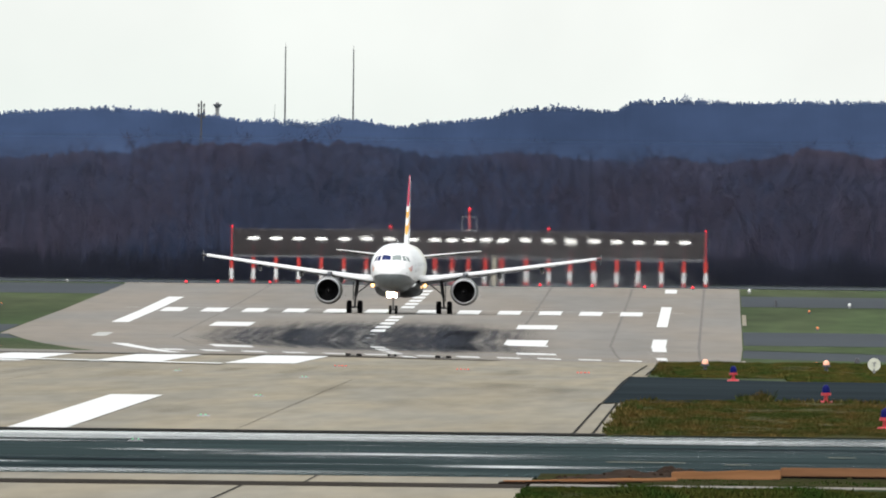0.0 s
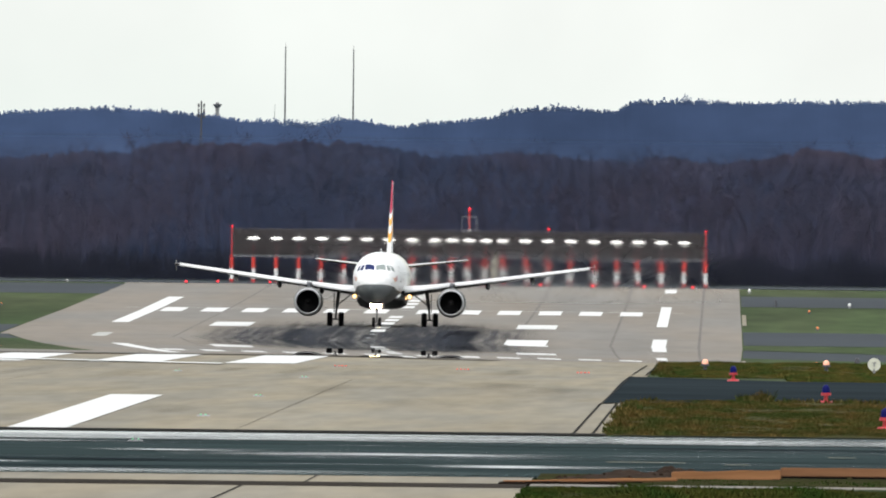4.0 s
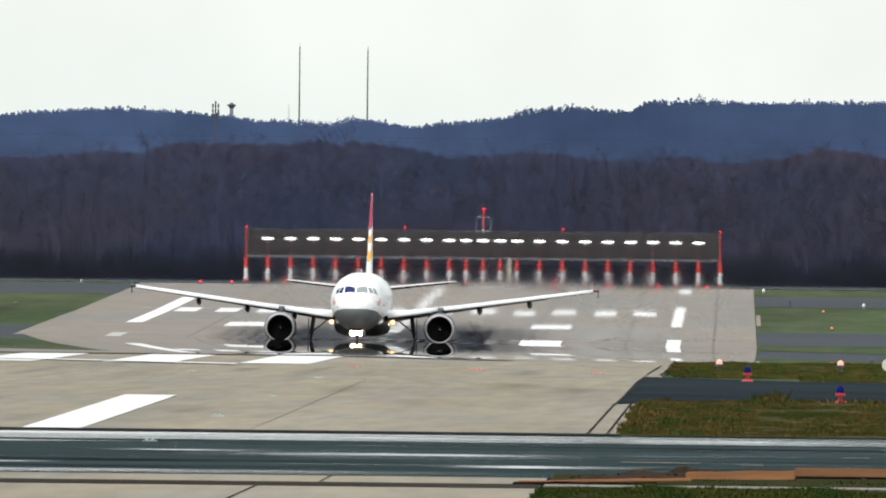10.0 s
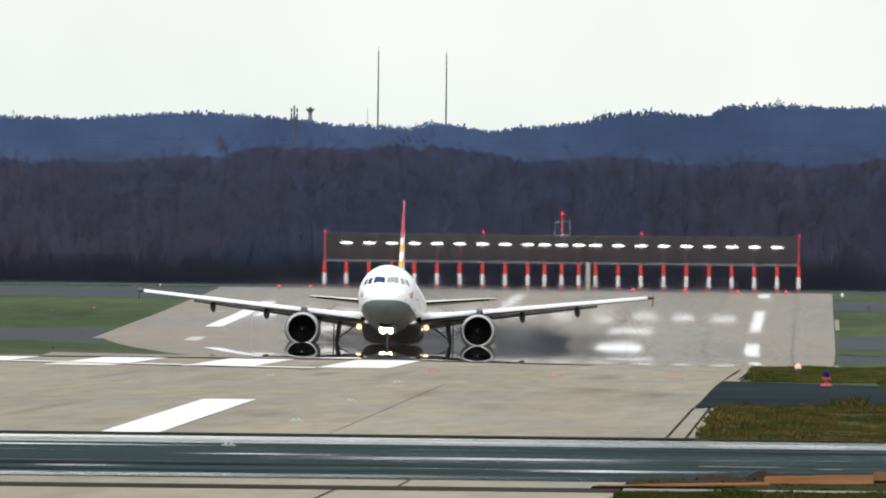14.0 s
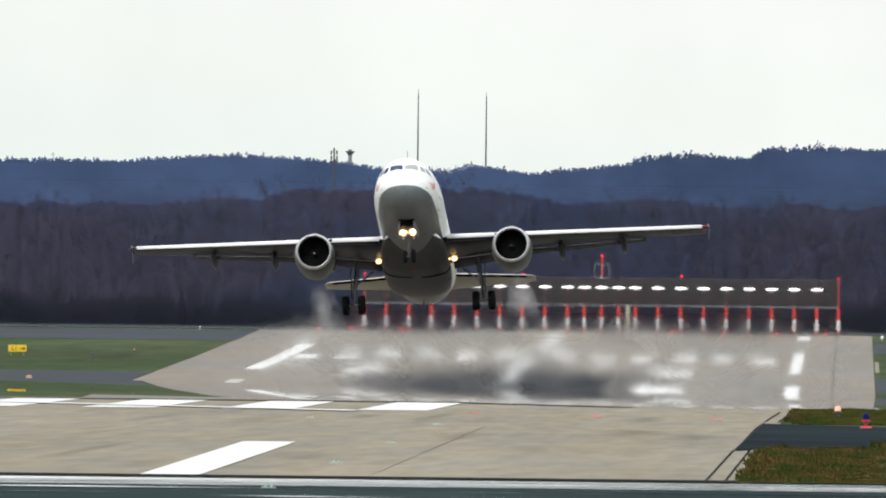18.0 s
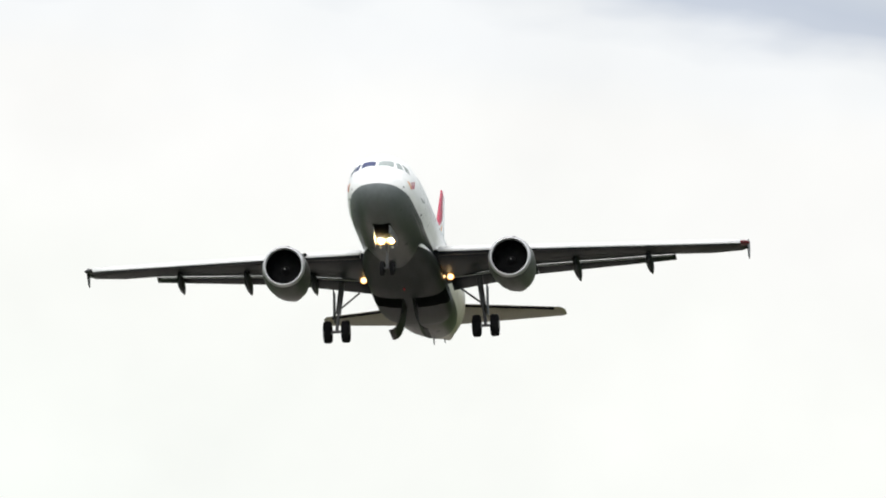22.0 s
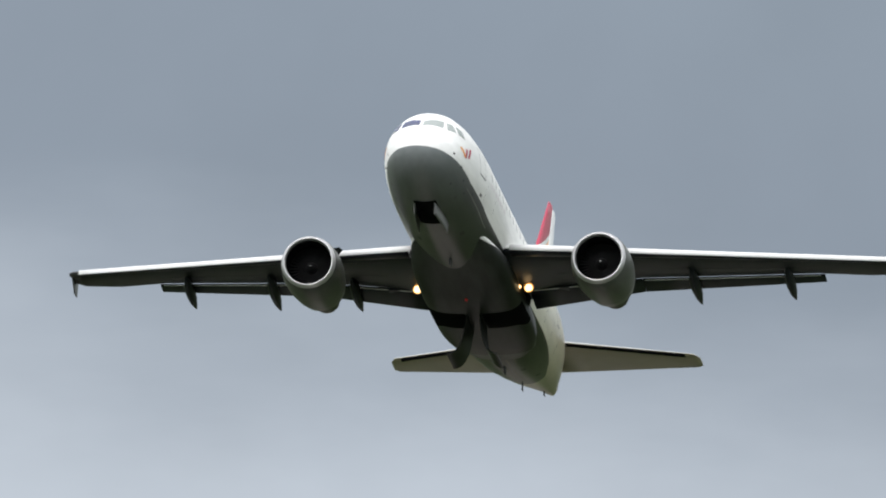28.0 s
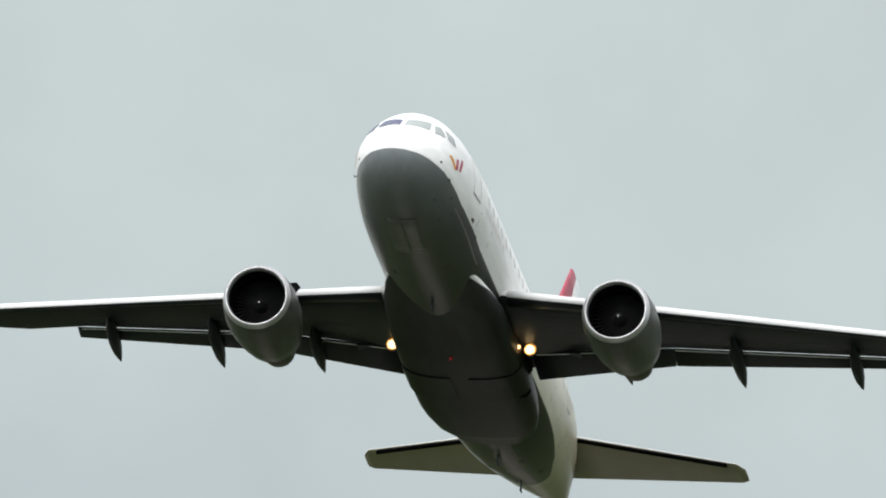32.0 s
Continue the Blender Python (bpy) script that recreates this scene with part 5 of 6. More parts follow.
        rod(bm, p + Vector((0, 0.0, -ln)), p + Vector((0, 0.25, -ln)), 0.035, 0.02, 8)
        part("drain_mast", bm, SEAM, plane)
    bm = bmesh.new()
    bmesh.ops.create_uvsphere(bm, u_segments=12, v_segments=8, radius=0.06, matrix=Matrix.Translation((0, NOSE + 13, 1.45)))
    part("beacon", bm, RED, plane, "red beacon dome", True)
    # wings
    for s in (-1, 1):
        xs = [0.6, 1.9, 3.5, 5.0, 6.4, 8.5, 10.7, 13.0, 15.0, 16.5, 16.85]
        st = [(s * x, wing_le(x) + wing_chord(x) * 0.06, wing_z(x), wing_chord(x) * (0.74 if 1.9 < x < 13.3 else 0.94) * (0.75 if x > 16.5 else 1), 0.155 - 0.0035 * x if x < 13 else 0.11) for x in xs]
        w = lifting("wing", st, SHADED_WING, plane, "swept wing, shade painted into its underside, pale above", top=UPPER_GREY)
        for k, xs in enumerate(([2.0, 3.6, 5.55], [5.95, 8.5, 10.7, 13.0, 15.0, 16.55])):
            loops = []
            for x in xs:
                c, le, z = wing_chord(x), wing_le(x), wing_z(x)
                ring = []
                for a in np.linspace(0, 2 * math.pi, 17)[:-1]:
                    ring.append((s * x, le + c * 0.085 - c * 0.085 * math.cos(a) - 0.08, z - 0.008 * c + (0.08 + c * 0.025) * math.sin(a) - 0.06 * math.cos(a)))
                loops.append(ring)
            v, f = rings(loops, caps=(True, True))
            slat = mesh_object("slat", v, f, SLAT, w, "pale metallic leading-edge slat, lower face darkened for shade", True)
            # the slat's lower face takes the dark wing colour in place of shade
            slat.data.materials.append(SHADED_WING)
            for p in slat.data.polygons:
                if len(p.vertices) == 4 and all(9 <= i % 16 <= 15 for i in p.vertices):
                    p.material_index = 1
        for k, (xa, xb) in enumerate(((2.1, 6.42), (6.44, 13.25))):
            fs = []
            for x in np.linspace(xa, xb, 4):
                x = float(x)
                c = wing_chord(x)
                fs.append((s * x, wing_le(x) + c * 0.775, wing_z(x) - 0.05 - c * 0.026, c * 0.27, 0.13))
            fl = lifting("flap", fs, SHADED_WING, w, "extended flap with shade painted into its grey")
            for vv in fl.data.vertices:
                x = abs(vv.co.x)
                hinge = wing_le(x) + wing_chord(x) * 0.775
                vv.co.z -= (vv.co.y - hinge) * 0.14
        # pale rods added in place of sky light through the flap slots
        bm = bmesh.new()
        for xa, xb in ((2.2, 5.2), (6.5, 13.1)):
            a, b = [(s * x, wing_le(x) + wing_chord(x) * 0.785, wing_z(x) - 0.10 - wing_chord(x) * 0.026) for x in (xa, xb)]
            rod(bm, a, b, 0.022, 0.016, 6)
        part("slot_sky_rod", bm, SLAT, w, "pale rod standing for sky seen through the flap slot")
        for x, r, ln in ((4.95, 0.20, 3.0), (8.4, 0.21, 3.3), (11.97, 0.19, 2.9)):
            yc, zc = wing_le(x) + wing_chord(x) * 0.86, wing_z(x) - 0.42
            loops = []
            for t, q in ((-1, 0.05), (-0.8, 0.5), (-0.4, 0.95), (0, 1), (0.4, 0.8), (0.8, 0.35), (1, 0.04)):
                loops.append([(s * x + r * q * math.cos(a), yc + t * ln / 2, zc - t * ln * 0.06 + 0.30 * q * math.sin(a) * (1 if math.sin(a) < 0 else 0.9)) for a in np.linspace(0, 2 * math.pi, 15)[:-1]])
            v, f = rings(loops, caps=(True, True))
            mesh_object("flap_fairing", v, f, SHADED_WING, w, "canoe-shaped flap fairing", True)
        # seams on the underside of the wing
        for u in (0.16, 0.55, 0.80):
            bm = bmesh.new()
            for xa, xb in ((2.2, 6.4), (6.4, 13.2)):
                ends = []
                for x in (xa, xb):
                    c = wing_chord(x) * 0.74
                    th = 5 * (0.155 - 0.0035 * x) * (0.2969 * math.sqrt(u) - 0.126 * u - 0.3516 * u * u + 0.2843 * u ** 3 - 0.1036 * u ** 4)
                    ends.append((s * x, wing_le(x) + wing_chord(x) * 0.06 + u * c, wing_z(x) - 0.75 * th * c - 0.03 * u * c))
                rod(bm, *ends, 0.012, 0.012, 5)
            part("wing_seam", bm, SEAM, w)
        # wingtip fence
        x, le, z, c = 16.85, wing_le(16.85), wing_z(16.85), 1.5
        bm = bmesh.new()
        pts = [(le + 0.1, z), (le + 0.75, z + 0.32), (le + 1.35, z + 0.32), (le + 1.5, z), (le + 1.35, z - 0.55), (le + 0.85, z - 0.55)]
        lo = [bm.verts.new((s * (x + 0.0), a, b)) for a, b in pts]
        hi = [bm.verts.new((s * (x + 0.05), a, b)) for a, b in pts]
        bm.faces.new(lo)
        bm.faces.new(hi[::-1])
        for i in range(6):
            bm.faces.new((lo[i], lo[(i + 1) % 6], hi[(i + 1) % 6], hi[i]))
        part("wingtip_fence", bm, FENCE_GREY, w, "small grey wingtip fence")
        bm = bmesh.new()
        bmesh.ops.create_uvsphere(bm, u_segments=10, v_segments=6, radius=0.14, matrix=Matrix.Translation((s * 16.65, le + 0.2, z - 0.02)) @ Matrix.Diagonal((2.6, 2.6, 0.75, 1)))
        part("navigation_lamp", bm, TIP_RED if s > 0 else SEAM, w, "coloured wingtip lamp", True)
        # engine
        cx, cz, d0 = s * 5.75, 1.97, NOSE + 9.55
        eng = turned("engine", [(0.0, 0.98), (0.12, 1.065), (0.45, 1.14), (1.1, 1.19), (1.9, 1.16), (2.7, 1.06), (3.35, 0.93), (3.36, 0.88), (2.9, 0.86)], (cx, d0, cz), NACELLE, plane, "grey engine nacelle", 48)
        turned("intake_lip", [(0.16, 0.90), (0.05, 0.915), (-0.03, 0.95), (-0.02, 0.985), (0.06, 1.045), (0.14, 1.08)], (cx, d0, cz), LIP, eng, "bright polished intake lip", 48)
        # duct and disc are coloured near black for the shade inside the intake
        turned("intake_duct", [(0.15, 0.905), (0.5, 0.88), (1.0, 0.89)], (cx, d0, cz), DARK, eng, "intake duct with its shade painted near black", 48)
        turned("fan_disc", [(1.0, 0.88), (1.02, 0.3)], (cx, d0, cz), DARK, eng, "", 48)
        for i in range(36):
            a = 2 * math.pi * i / 36
            c, sn = math.cos(a), math.sin(a)
            t = Vector((-sn, 0, c)) * 0.055
            ax = Vector((c, 0, sn))
            o = Vector((cx, d0, cz))
            vs = [o + ax * 0.25 + t + Vector((0, 0.86, 0)), o + ax * 0.25 - t + Vector((0, 0.96, 0)), o + ax * 0.85 - t * 1.2 + Vector((0, 0.96, 0)), o + ax * 0.85 + t * 1.2 + Vector((0, 0.82, 0))]
            mesh_object("fan_blade", vs, [(0, 1, 2, 3)], FAN, eng)
        turned("spinner", [(0.98, 0.27), (0.8, 0.22), (0.6, 0.10), (0.52, 0.001)], (cx, d0, cz), FAN, eng, "dark spinner cone", 20)
        bm = bmesh.new()
        bmesh.ops.create_uvsphere(bm, u_segments=8, v_segments=6, radius=0.03, matrix=Matrix.Translation((cx, d0 + 0.53, cz)))
        part("spinner_mark", bm, POST_WHITE, eng, "white spinner mark", True)
        turned("core_cowl", [(2.9, 0.70), (3.6, 0.68), (4.4, 0.56), (4.72, 0.50), (4.74, 0.34), (4.9, 0.26), (5.3, 0.05)], (cx, d0, cz - 0.06), NOZZLE, eng, "dark exhaust core", 28)
        loops = []
        for y, zb, zt, wd in ((d0 + 0.75, 3.05, 3.13, 0.03), (d0 + 1.3, 3.0, 3.38, 0.15), (d0 + 2.4, 2.75, 3.55, 0.2), (d0 + 3.6, 2.55, 3.4, 0.2), (d0 + 5.0, 2.6, 3.2, 0.14), (d0 + 6.2, 2.85, 3.0, 0.03)):
            loops.append([(cx + wd * a, y, zb if b < 0 else zt) for a, b in ((-1, -1), (1, -1), (1, 1), (0.5, 1.0), (-0.5, 1.0), (-1, 1))])
        v, f = rings(loops, caps=(True, True))
        mesh_object("pylon", v, f, GREY, eng, "grey engine pylon", False)
        bm = bmesh.new()
        q = [bm.verts.new(p) for p in ((cx - s * 0.80, d0 + 0.9, cz + 0.83), (cx - s * 0.78, d0 + 2.0, cz + 0.84), (cx - s * 1.02, d0 + 1.9, cz + 1.08), (cx - s * 0.97, d0 + 1.35, cz + 1.03))]
        bm.faces.new(q)
        bmesh.ops.solidify(bm, geom=bm.faces[:], thickness=0.03)
        part("strake", bm, GREY, eng)
        # tailplane
        st = [(s * x, NOSE + 27.5 + x * 0.68, 4.74 + x * 0.11, 3.9 - x * 0.4, 0.10) for x in (0.3, 2.0, 4.0, 6.0)] + [(s * 6.2, NOSE + 32.1, 4.74 + 6.2 * 0.11, 0.9, 0.06)]
        tp = lifting("tailplane", st, TAIL_SHADE, plane, "tailplane, pale above, its underside's shade painted dull cream", top=UPPER_GREY)
        loops = []
        for x in (1.1, 3.5, 5.7):
            le, zz = NOSE + 27.5 + x * 0.68, 4.74 + x * 0.11
            loops.append([(s * x, le + 0.13 - 0.15 * math.cos(a), zz - 0.06 + 0.055 * math.sin(a)) for a in np.linspace(0, 2 * math.pi, 13)[:-1]])
        v, f = rings(loops, caps=(True, True))
        mesh_object("leading_edge_boot", v, f, DARK, tp, "dark leading edge strip", True)
        # landing lamps under the wing roots
        for lx, ly, lz, r in ((2.21, -1.5, 2.44, 0.16), (1.93, -2.1, 2.28, 0.075)) if s > 0 else ((-2.21, -1.5, 2.44, 0.16),):
            bm = bmesh.new()
            rod(bm, (lx, ly + 0.05, lz), (lx, ly + 0.35, lz + 0.12), r * 1.05, r * 0.6, 16)
            lamp = part("landing_lamp", bm, STEEL, plane, "landing lamp under the wing root")
            bm = bmesh.new()
            bmesh.ops.create_uvsphere(bm, u_segments=14, v_segments=8, radius=r * 0.95, matrix=Matrix.Translation((lx, ly - 0.075, lz)) @ Matrix.Diagonal((1, 0.08, 1, 1)))
            part("lens", bm, LANDING_GLOW, lamp, "glowing warm lens", True)
            if r > 0.1:
                reflector(lamp, lx, ly, lz, 0.15, 0.045, 0.016, WING_BULB_GLOW, 9.5)
            turned("glare_ring", [(-0.02, r * 1.0), (-0.03, r * 1.08), (0.0, r * 1.22), (0.04, r * 1.1)], (lx, ly - 0.10, lz), HALO_GLOW, lamp, "glowing ring added for the lamp's orange glare", 20)
        # the wheel bay under the belly: its shade as a near-black panel on the fairing
        loops = []
        for t in np.linspace(fair_at(0.34), 1.42, 24):
            x, z = fair_point(float(t), 0.004)
            aft = 0.38 + 0.45 * min(1, max(0, (x - 1.5) / 0.3))
            loops.append([(s * x, -1.40, z), (s * x, aft, z), (s * x * 0.96, aft, z + 0.08), (s * x * 0.96, -1.40, z + 0.08)])
        v, f = rings(loops, caps=(True, True))
        mesh_object("bay_shade_panel", v, f, DARK, plane, "near-black panel standing for the shaded open wheel bay")
    # fin
    st = [(0.0, NOSE + 25.3, 5.6, 4.7, 0.12), (0.5, NOSE + 25.9, 5.6, 4.45, 0.12), (3.0, NOSE + 28.3, 5.6, 2.85, 0.12), (5.6, NOSE + 30.75, 5.6, 1.35, 0.12), (6.2, NOSE + 31.3, 5.6, 1.1, 0.10)]
    fin = lifting("fin", st, FIN_BANDS, plane, "tail fin with magenta, white and yellow bands", True)
    st = [(0.9, NOSE + 30.3, 5.6, 1.75, 0.10), (3.0, NOSE + 31.0, 5.6, 1.45, 0.10), (6.15, NOSE + 32.15, 5.6, 0.9, 0.10)]
    lifting("rudder", st, WHITE, fin, "white rudder", True)
    bm = bmesh.new()
    rod(bm, (0, NOSE + 33.7, 4.65), (0, NOSE + 34.0, 4.66), 0.10, 0.07, 14)
    part("exhaust_pipe", bm, STEEL, plane, "tail exhaust pipe")
    # the nose wheel bay: its shade as a near-black patch on the skin
    patch("nose_bay_shade", [(2.5, 164.5), (2.5, 195.5), (4.75, 194.5), (4.75, 165.5)], DARK, plane, "near-black patch standing for the shaded nose wheel bay", out=0.02)
    return plane


def reflector(lamp, x, y, z, r, focus, bulb, light, down=0.0):
    """A parabolic dish round a small hot bulb: it throws its light straight ahead, down degrees below the level."""
    turn = pose(x, y, z, down, 0, 0)
    dish = turned("reflector", [(-q * q / (4 * focus), q) for q in np.linspace(0.004, r, 10)], (0, 0, 0), MIRROR, lamp, "polished lamp reflector", 32)
    dish.data.transform(turn)
    rim = turned("housing", [(-r * r / (4 * focus), r), (-r * r / (4 * focus) - 0.01, r + 0.012), (-r * r / (8 * focus), r * 0.9), (0.05, r * 0.35), (0.05, 0.001)], (0, 0, 0), STEEL, lamp, "", 24)
    rim.data.transform(turn)
    bm = bmesh.new()
    bmesh.ops.create_uvsphere(bm, u_segments=10, v_segments=8, radius=bulb, matrix=turn @ Matrix.Translation((0, -focus, 0)))
    part("bulb", bm, light, lamp, "hot bulb", True)


def wheel(parent, x, z, r, w):
    prof = [(-w / 2, r * 0.55), (-w / 2, r * 0.86), (-w * 0.42, r * 0.95), (-w * 0.25, r), (w * 0.25, r), (w * 0.42, r * 0.95), (w / 2, r * 0.86), (w / 2, r * 0.55)]
    t = turned("wheel", prof, (x, 0, z), TYRE, parent, "black tyre on a steel hub", 28, "x")
    turned("hub", [(-w * 0.4, 0.001), (-w * 0.42, r * 0.3), (-w * 0.36, r * 0.56), (w * 0.36, r * 0.56), (w * 0.42, r * 0.3), (w * 0.4, 0.001)], (x, 0, z), STEEL, t, "grey wheel hub", 20, "x")


def build_gear(plane):
    """The undercarriage; each leg turns about its own hinge."""
    moving = {}
    for s in (-1, 1):
        hinge = Vector((s * 3.55, 0.0, 2.65))
        bm = bmesh.new()
        rod(bm, (-s * 0.05, 0, 0.5), (s * 0.16, 0, -1.15), 0.15, 0.14, 14)
        rod(bm, (s * 0.15, 0, -1.1), (s * 0.25, 0, -2.08), 0.085, 0.085, 12)
        leg = part("main_leg", bm, STEEL, plane, "main undercarriage leg with two wheels")
        leg.location = hinge
        bm = bmesh.new()
        rod(bm, (s * 0.25 - 0.62, 0, -2.08), (s * 0.25 + 0.62, 0, -2.08), 0.075, 0.075, 12)
        part("axle", bm, STEEL, leg)
        for dx in (-0.46, 0.46):
            wheel(leg, s * 0.25 + dx, -2.08, 0.57, 0.41)
        bm = bmesh.new()
        rod(bm, (s * 0.12, -0.05, -0.95), (-s * 0.95, -0.1, -0.12), 0.05, 0.05, 10)
        part("side_brace", bm, STEEL, leg)
        bm = bmesh.new()
        rod(bm, (s * 0.2, 0.18, -1.0), (s * 0.24, 0.33, -1.5), 0.035, 0.035, 8)
        rod(bm, (s * 0.24, 0.33, -1.5), (s * 0.26, 0.12, -1.98), 0.035, 0.035, 8)
        part("torque_link", bm, STEEL, leg)
        bm = bmesh.new()
        box(bm, s * 0.36 - 0.025, s * 0.36 + 0.025, -0.42, 0.42, -1.55, 0.05, 0.02)
        part("leg_door", bm, SHADED_WING, leg, "grey door panel on the leg")
        moving["main", s] = (leg, hinge)
        # big belly door, hinged by the keel
        hinge = Vector((s * 0.28, -0.5, FAIR_Z - 0.01))
        loops = []
        for t in np.linspace(fair_at(0.28), 1.48, 26):
            (x, z), (xo, zo) = fair_point(float(t), 0.012), fair_point(float(t), 0.05)
            q, qo, z, zo = s * (x - 0.28), s * (xo - 0.28), z - FAIR_Z + 0.01, zo - FAIR_Z + 0.01
            loops.append([(q, -0.89, z), (q, 0.92, z), (qo, 0.92, zo), (qo, -0.89, zo)])
        v, f = rings(loops, caps=(True, True))
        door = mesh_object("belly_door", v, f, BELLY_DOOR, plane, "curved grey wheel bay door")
        door.location = hinge
        moving["door", s] = (door, hinge)
        hinge = skin(3.6, 180 - s * 15.5, 0.03)
        door = patch("nose_door", [(2.45, 180 - s * 16), (2.45, 180), (4.8, 180), (4.8, 180 - s * 15)], DOOR_PALE, plane, "grey nose bay door", out=0.035)
        door.data.transform(Matrix.Translation(-hinge))
        mod = door.modifiers.new("thickness", "SOLIDIFY")
        mod.thickness = 0.03
        door.location = hinge
        moving["nose_door", s] = (door, hinge)
    hinge = Vector((0, NOSE + 5.15, 2.25))
    bm = bmesh.new()
    rod(bm, (0, 0, 0), (0, 0.02, -1.0), 0.10, 0.095, 14)
    rod(bm, (0, 0.02, -0.95), (0, 0, -1.87), 0.06, 0.06, 12)
    leg = part("nose_leg", bm, STEEL, plane, "nose undercarriage leg with two wheels and lamps")
    leg.location = hinge
    bm = bmesh.new()
    rod(bm, (-0.34, 0, -1.87), (0.34, 0, -1.87), 0.05, 0.05, 10)
    part("axle", bm, STEEL, leg)
    for dx in (-0.25, 0.25):
        wheel(leg, dx, -1.87, 0.38, 0.22)
    bm = bmesh.new()
    box(bm, -0.32, 0.32, -0.34, -0.02, -0.56, -0.48, 0.01)
    part("lamp_bar", bm, STEEL, leg)
    bm = bmesh.new()
    rod(bm, (0, -0.04, -0.7), (0, 0.75, -0.05), 0.045, 0.045, 8)
    part("drag_brace", bm, STEEL, leg)
    for s in (-1, 1):
        bm = bmesh.new()
        bmesh.ops.create_uvsphere(bm, u_segments=16, v_segments=10, radius=0.15, matrix=Matrix.Translation((s * 0.27, -0.395, -0.50)) @ Matrix.Diagonal((1, 0.08, 1, 1)))
        lamp = part("taxi_lamp", bm, LANDING_GLOW, leg, "glowing nose lamp", True)
        turned("glare_ring", [(-0.02, 0.245), (-0.03, 0.257), (0.0, 0.268), (0.04, 0.25)], (s * 0.27, -0.46, -0.50), HALO_GLOW, lamp, "glowing ring added for the lamp's orange glare", 20)
        reflector(lamp, s * 0.27, -0.34, -0.50, 0.24, 0.12, 0.026, BULB_GLOW)
        bm = bmesh.new()
        bmesh.ops.create_uvsphere(bm, u_segments=10, v_segments=8, radius=0.06, matrix=Matrix.Translation((s * 0.3, -0.14, -0.82)))
        part("turn_off_lamp", bm, POST_WHITE, leg, "small lamp", True)
    moving["nose"] = (leg, hinge)
    return moving


# the belly's shade is put into its paint, darker towards the wheel bays
BELLY_SHADE = [(-16.1, (0.165, 0.182, 0.188)), (-14.5, (0.120, 0.131, 0.134)), (-12.0, (0.070, 0.075, 0.075)), (-9.0, (0.046, 0.049, 0.049)), (-5.0, (0.028, 0.030, 0.031)), (0.0, (0.019, 0.020, 0.021)), (5.0, (0.017, 0.017, 0.016)), (12.0, (0.026, 0.025, 0.020))]
# shade and warm ground light towards the tail are painted into the white
SIDE_SHADE = [(-16.1, (0.84, 0.84, 0.84)), (-2.0, (0.84, 0.84, 0.82)), (4.0, (0.74, 0.72, 0.63)), (9.0, (0.50, 0.46, 0.35)), (13.0, (0.34, 0.31, 0.225)), (18.0, (0.30, 0.27, 0.19))]
LIVERY = two_tone("fuselage_paint_with_shade", SIDE_SHADE, BELLY_SHADE, [(-16.1, 3.40), (-15.6, 3.40), (-14.5, 3.27), (-12.5, 3.00), (-9.0, 2.82), (-5.0, 2.84), (3.0, 2.85), (7.0, 2.85), (9.5, 2.90), (11.0, 3.02), (11.8, 2.98), (12.5, 2.7), (13.0, 0.0), (18.0, 0.0)])
FAIRING = two_tone("fairing_paint_with_shade", SIDE_SHADE, BELLY_SHADE, [(-9.0, 2.20), (-7.2, 2.35), (-5.8, 2.60), (-4.8, 2.95), (6.0, 2.95)], 0.4, 0.45, 3.0, 0.0, 0.09)
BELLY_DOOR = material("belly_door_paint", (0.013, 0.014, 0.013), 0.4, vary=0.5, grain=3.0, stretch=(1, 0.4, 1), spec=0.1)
DOOR_PALE = material("pale_bay_door_paint", (0.085, 0.088, 0.085), 0.4, vary=0.2, grain=4.0)
STREAK_PALE = material("pale_highlight_streak", (0.085, 0.078, 0.062), 0.45, vary=0.6, grain=6.0, stretch=(2, 0.3, 1), spec=0.3)
LIP = material("intake_lip_metal", (0.42, 0.42, 0.43), 0.35, 0.7, vary=0.08)
# pale base colour in place of sky reflected in these panes
PALE_GLASS = material("sky_tinted_cockpit_glass", (0.22, 0.255, 0.245), 0.1, vary=0.08, spec=0.5)
TIP_RED = material("dark_red_tip_glass", (0.13, 0.012, 0.02), 0.4, vary=0.1)
PIN_GREY = material("faded_pinstripe", (0.20, 0.20, 0.19), 0.5, vary=0.4, grain=5.0)
LETTER_GREY = material("faded_lettering", (0.72, 0.69, 0.70), 0.5, vary=0.1)
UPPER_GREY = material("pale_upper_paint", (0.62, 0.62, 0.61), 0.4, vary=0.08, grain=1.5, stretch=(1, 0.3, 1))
FENCE_GREY = material("fence_paint", (0.06, 0.06, 0.06), 0.4, vary=0.08)
NACELLE = material("nacelle_paint", (0.072, 0.076, 0.070), 0.35, vary=0.4, grain=3.0, stretch=(1, 0.3, 1), spec=0.15)
NOZZLE = material("burnt_nozzle_metal", (0.06, 0.055, 0.05), 0.5, 0.5, vary=0.2)
SLAT = material("slat_metal", (0.70, 0.70, 0.70), 0.45, 0.0, vary=0.06)
# dull cream stands in for shade on the tailplane's underside
TAIL_SHADE = material("shaded_tailplane_paint", (0.235, 0.212, 0.145), 0.4, vary=0.1, grain=1.5)
SEAM = material("dark_seam", (0.05, 0.05, 0.055), 0.6)
WINDOW = material("cabin_window_glass", (0.84, 0.85, 0.85), 0.25, vary=0.05)
LOGO_YELLOW = material("livery_yellow", (0.75, 0.30, 0.03), 0.4, vary=0.1)
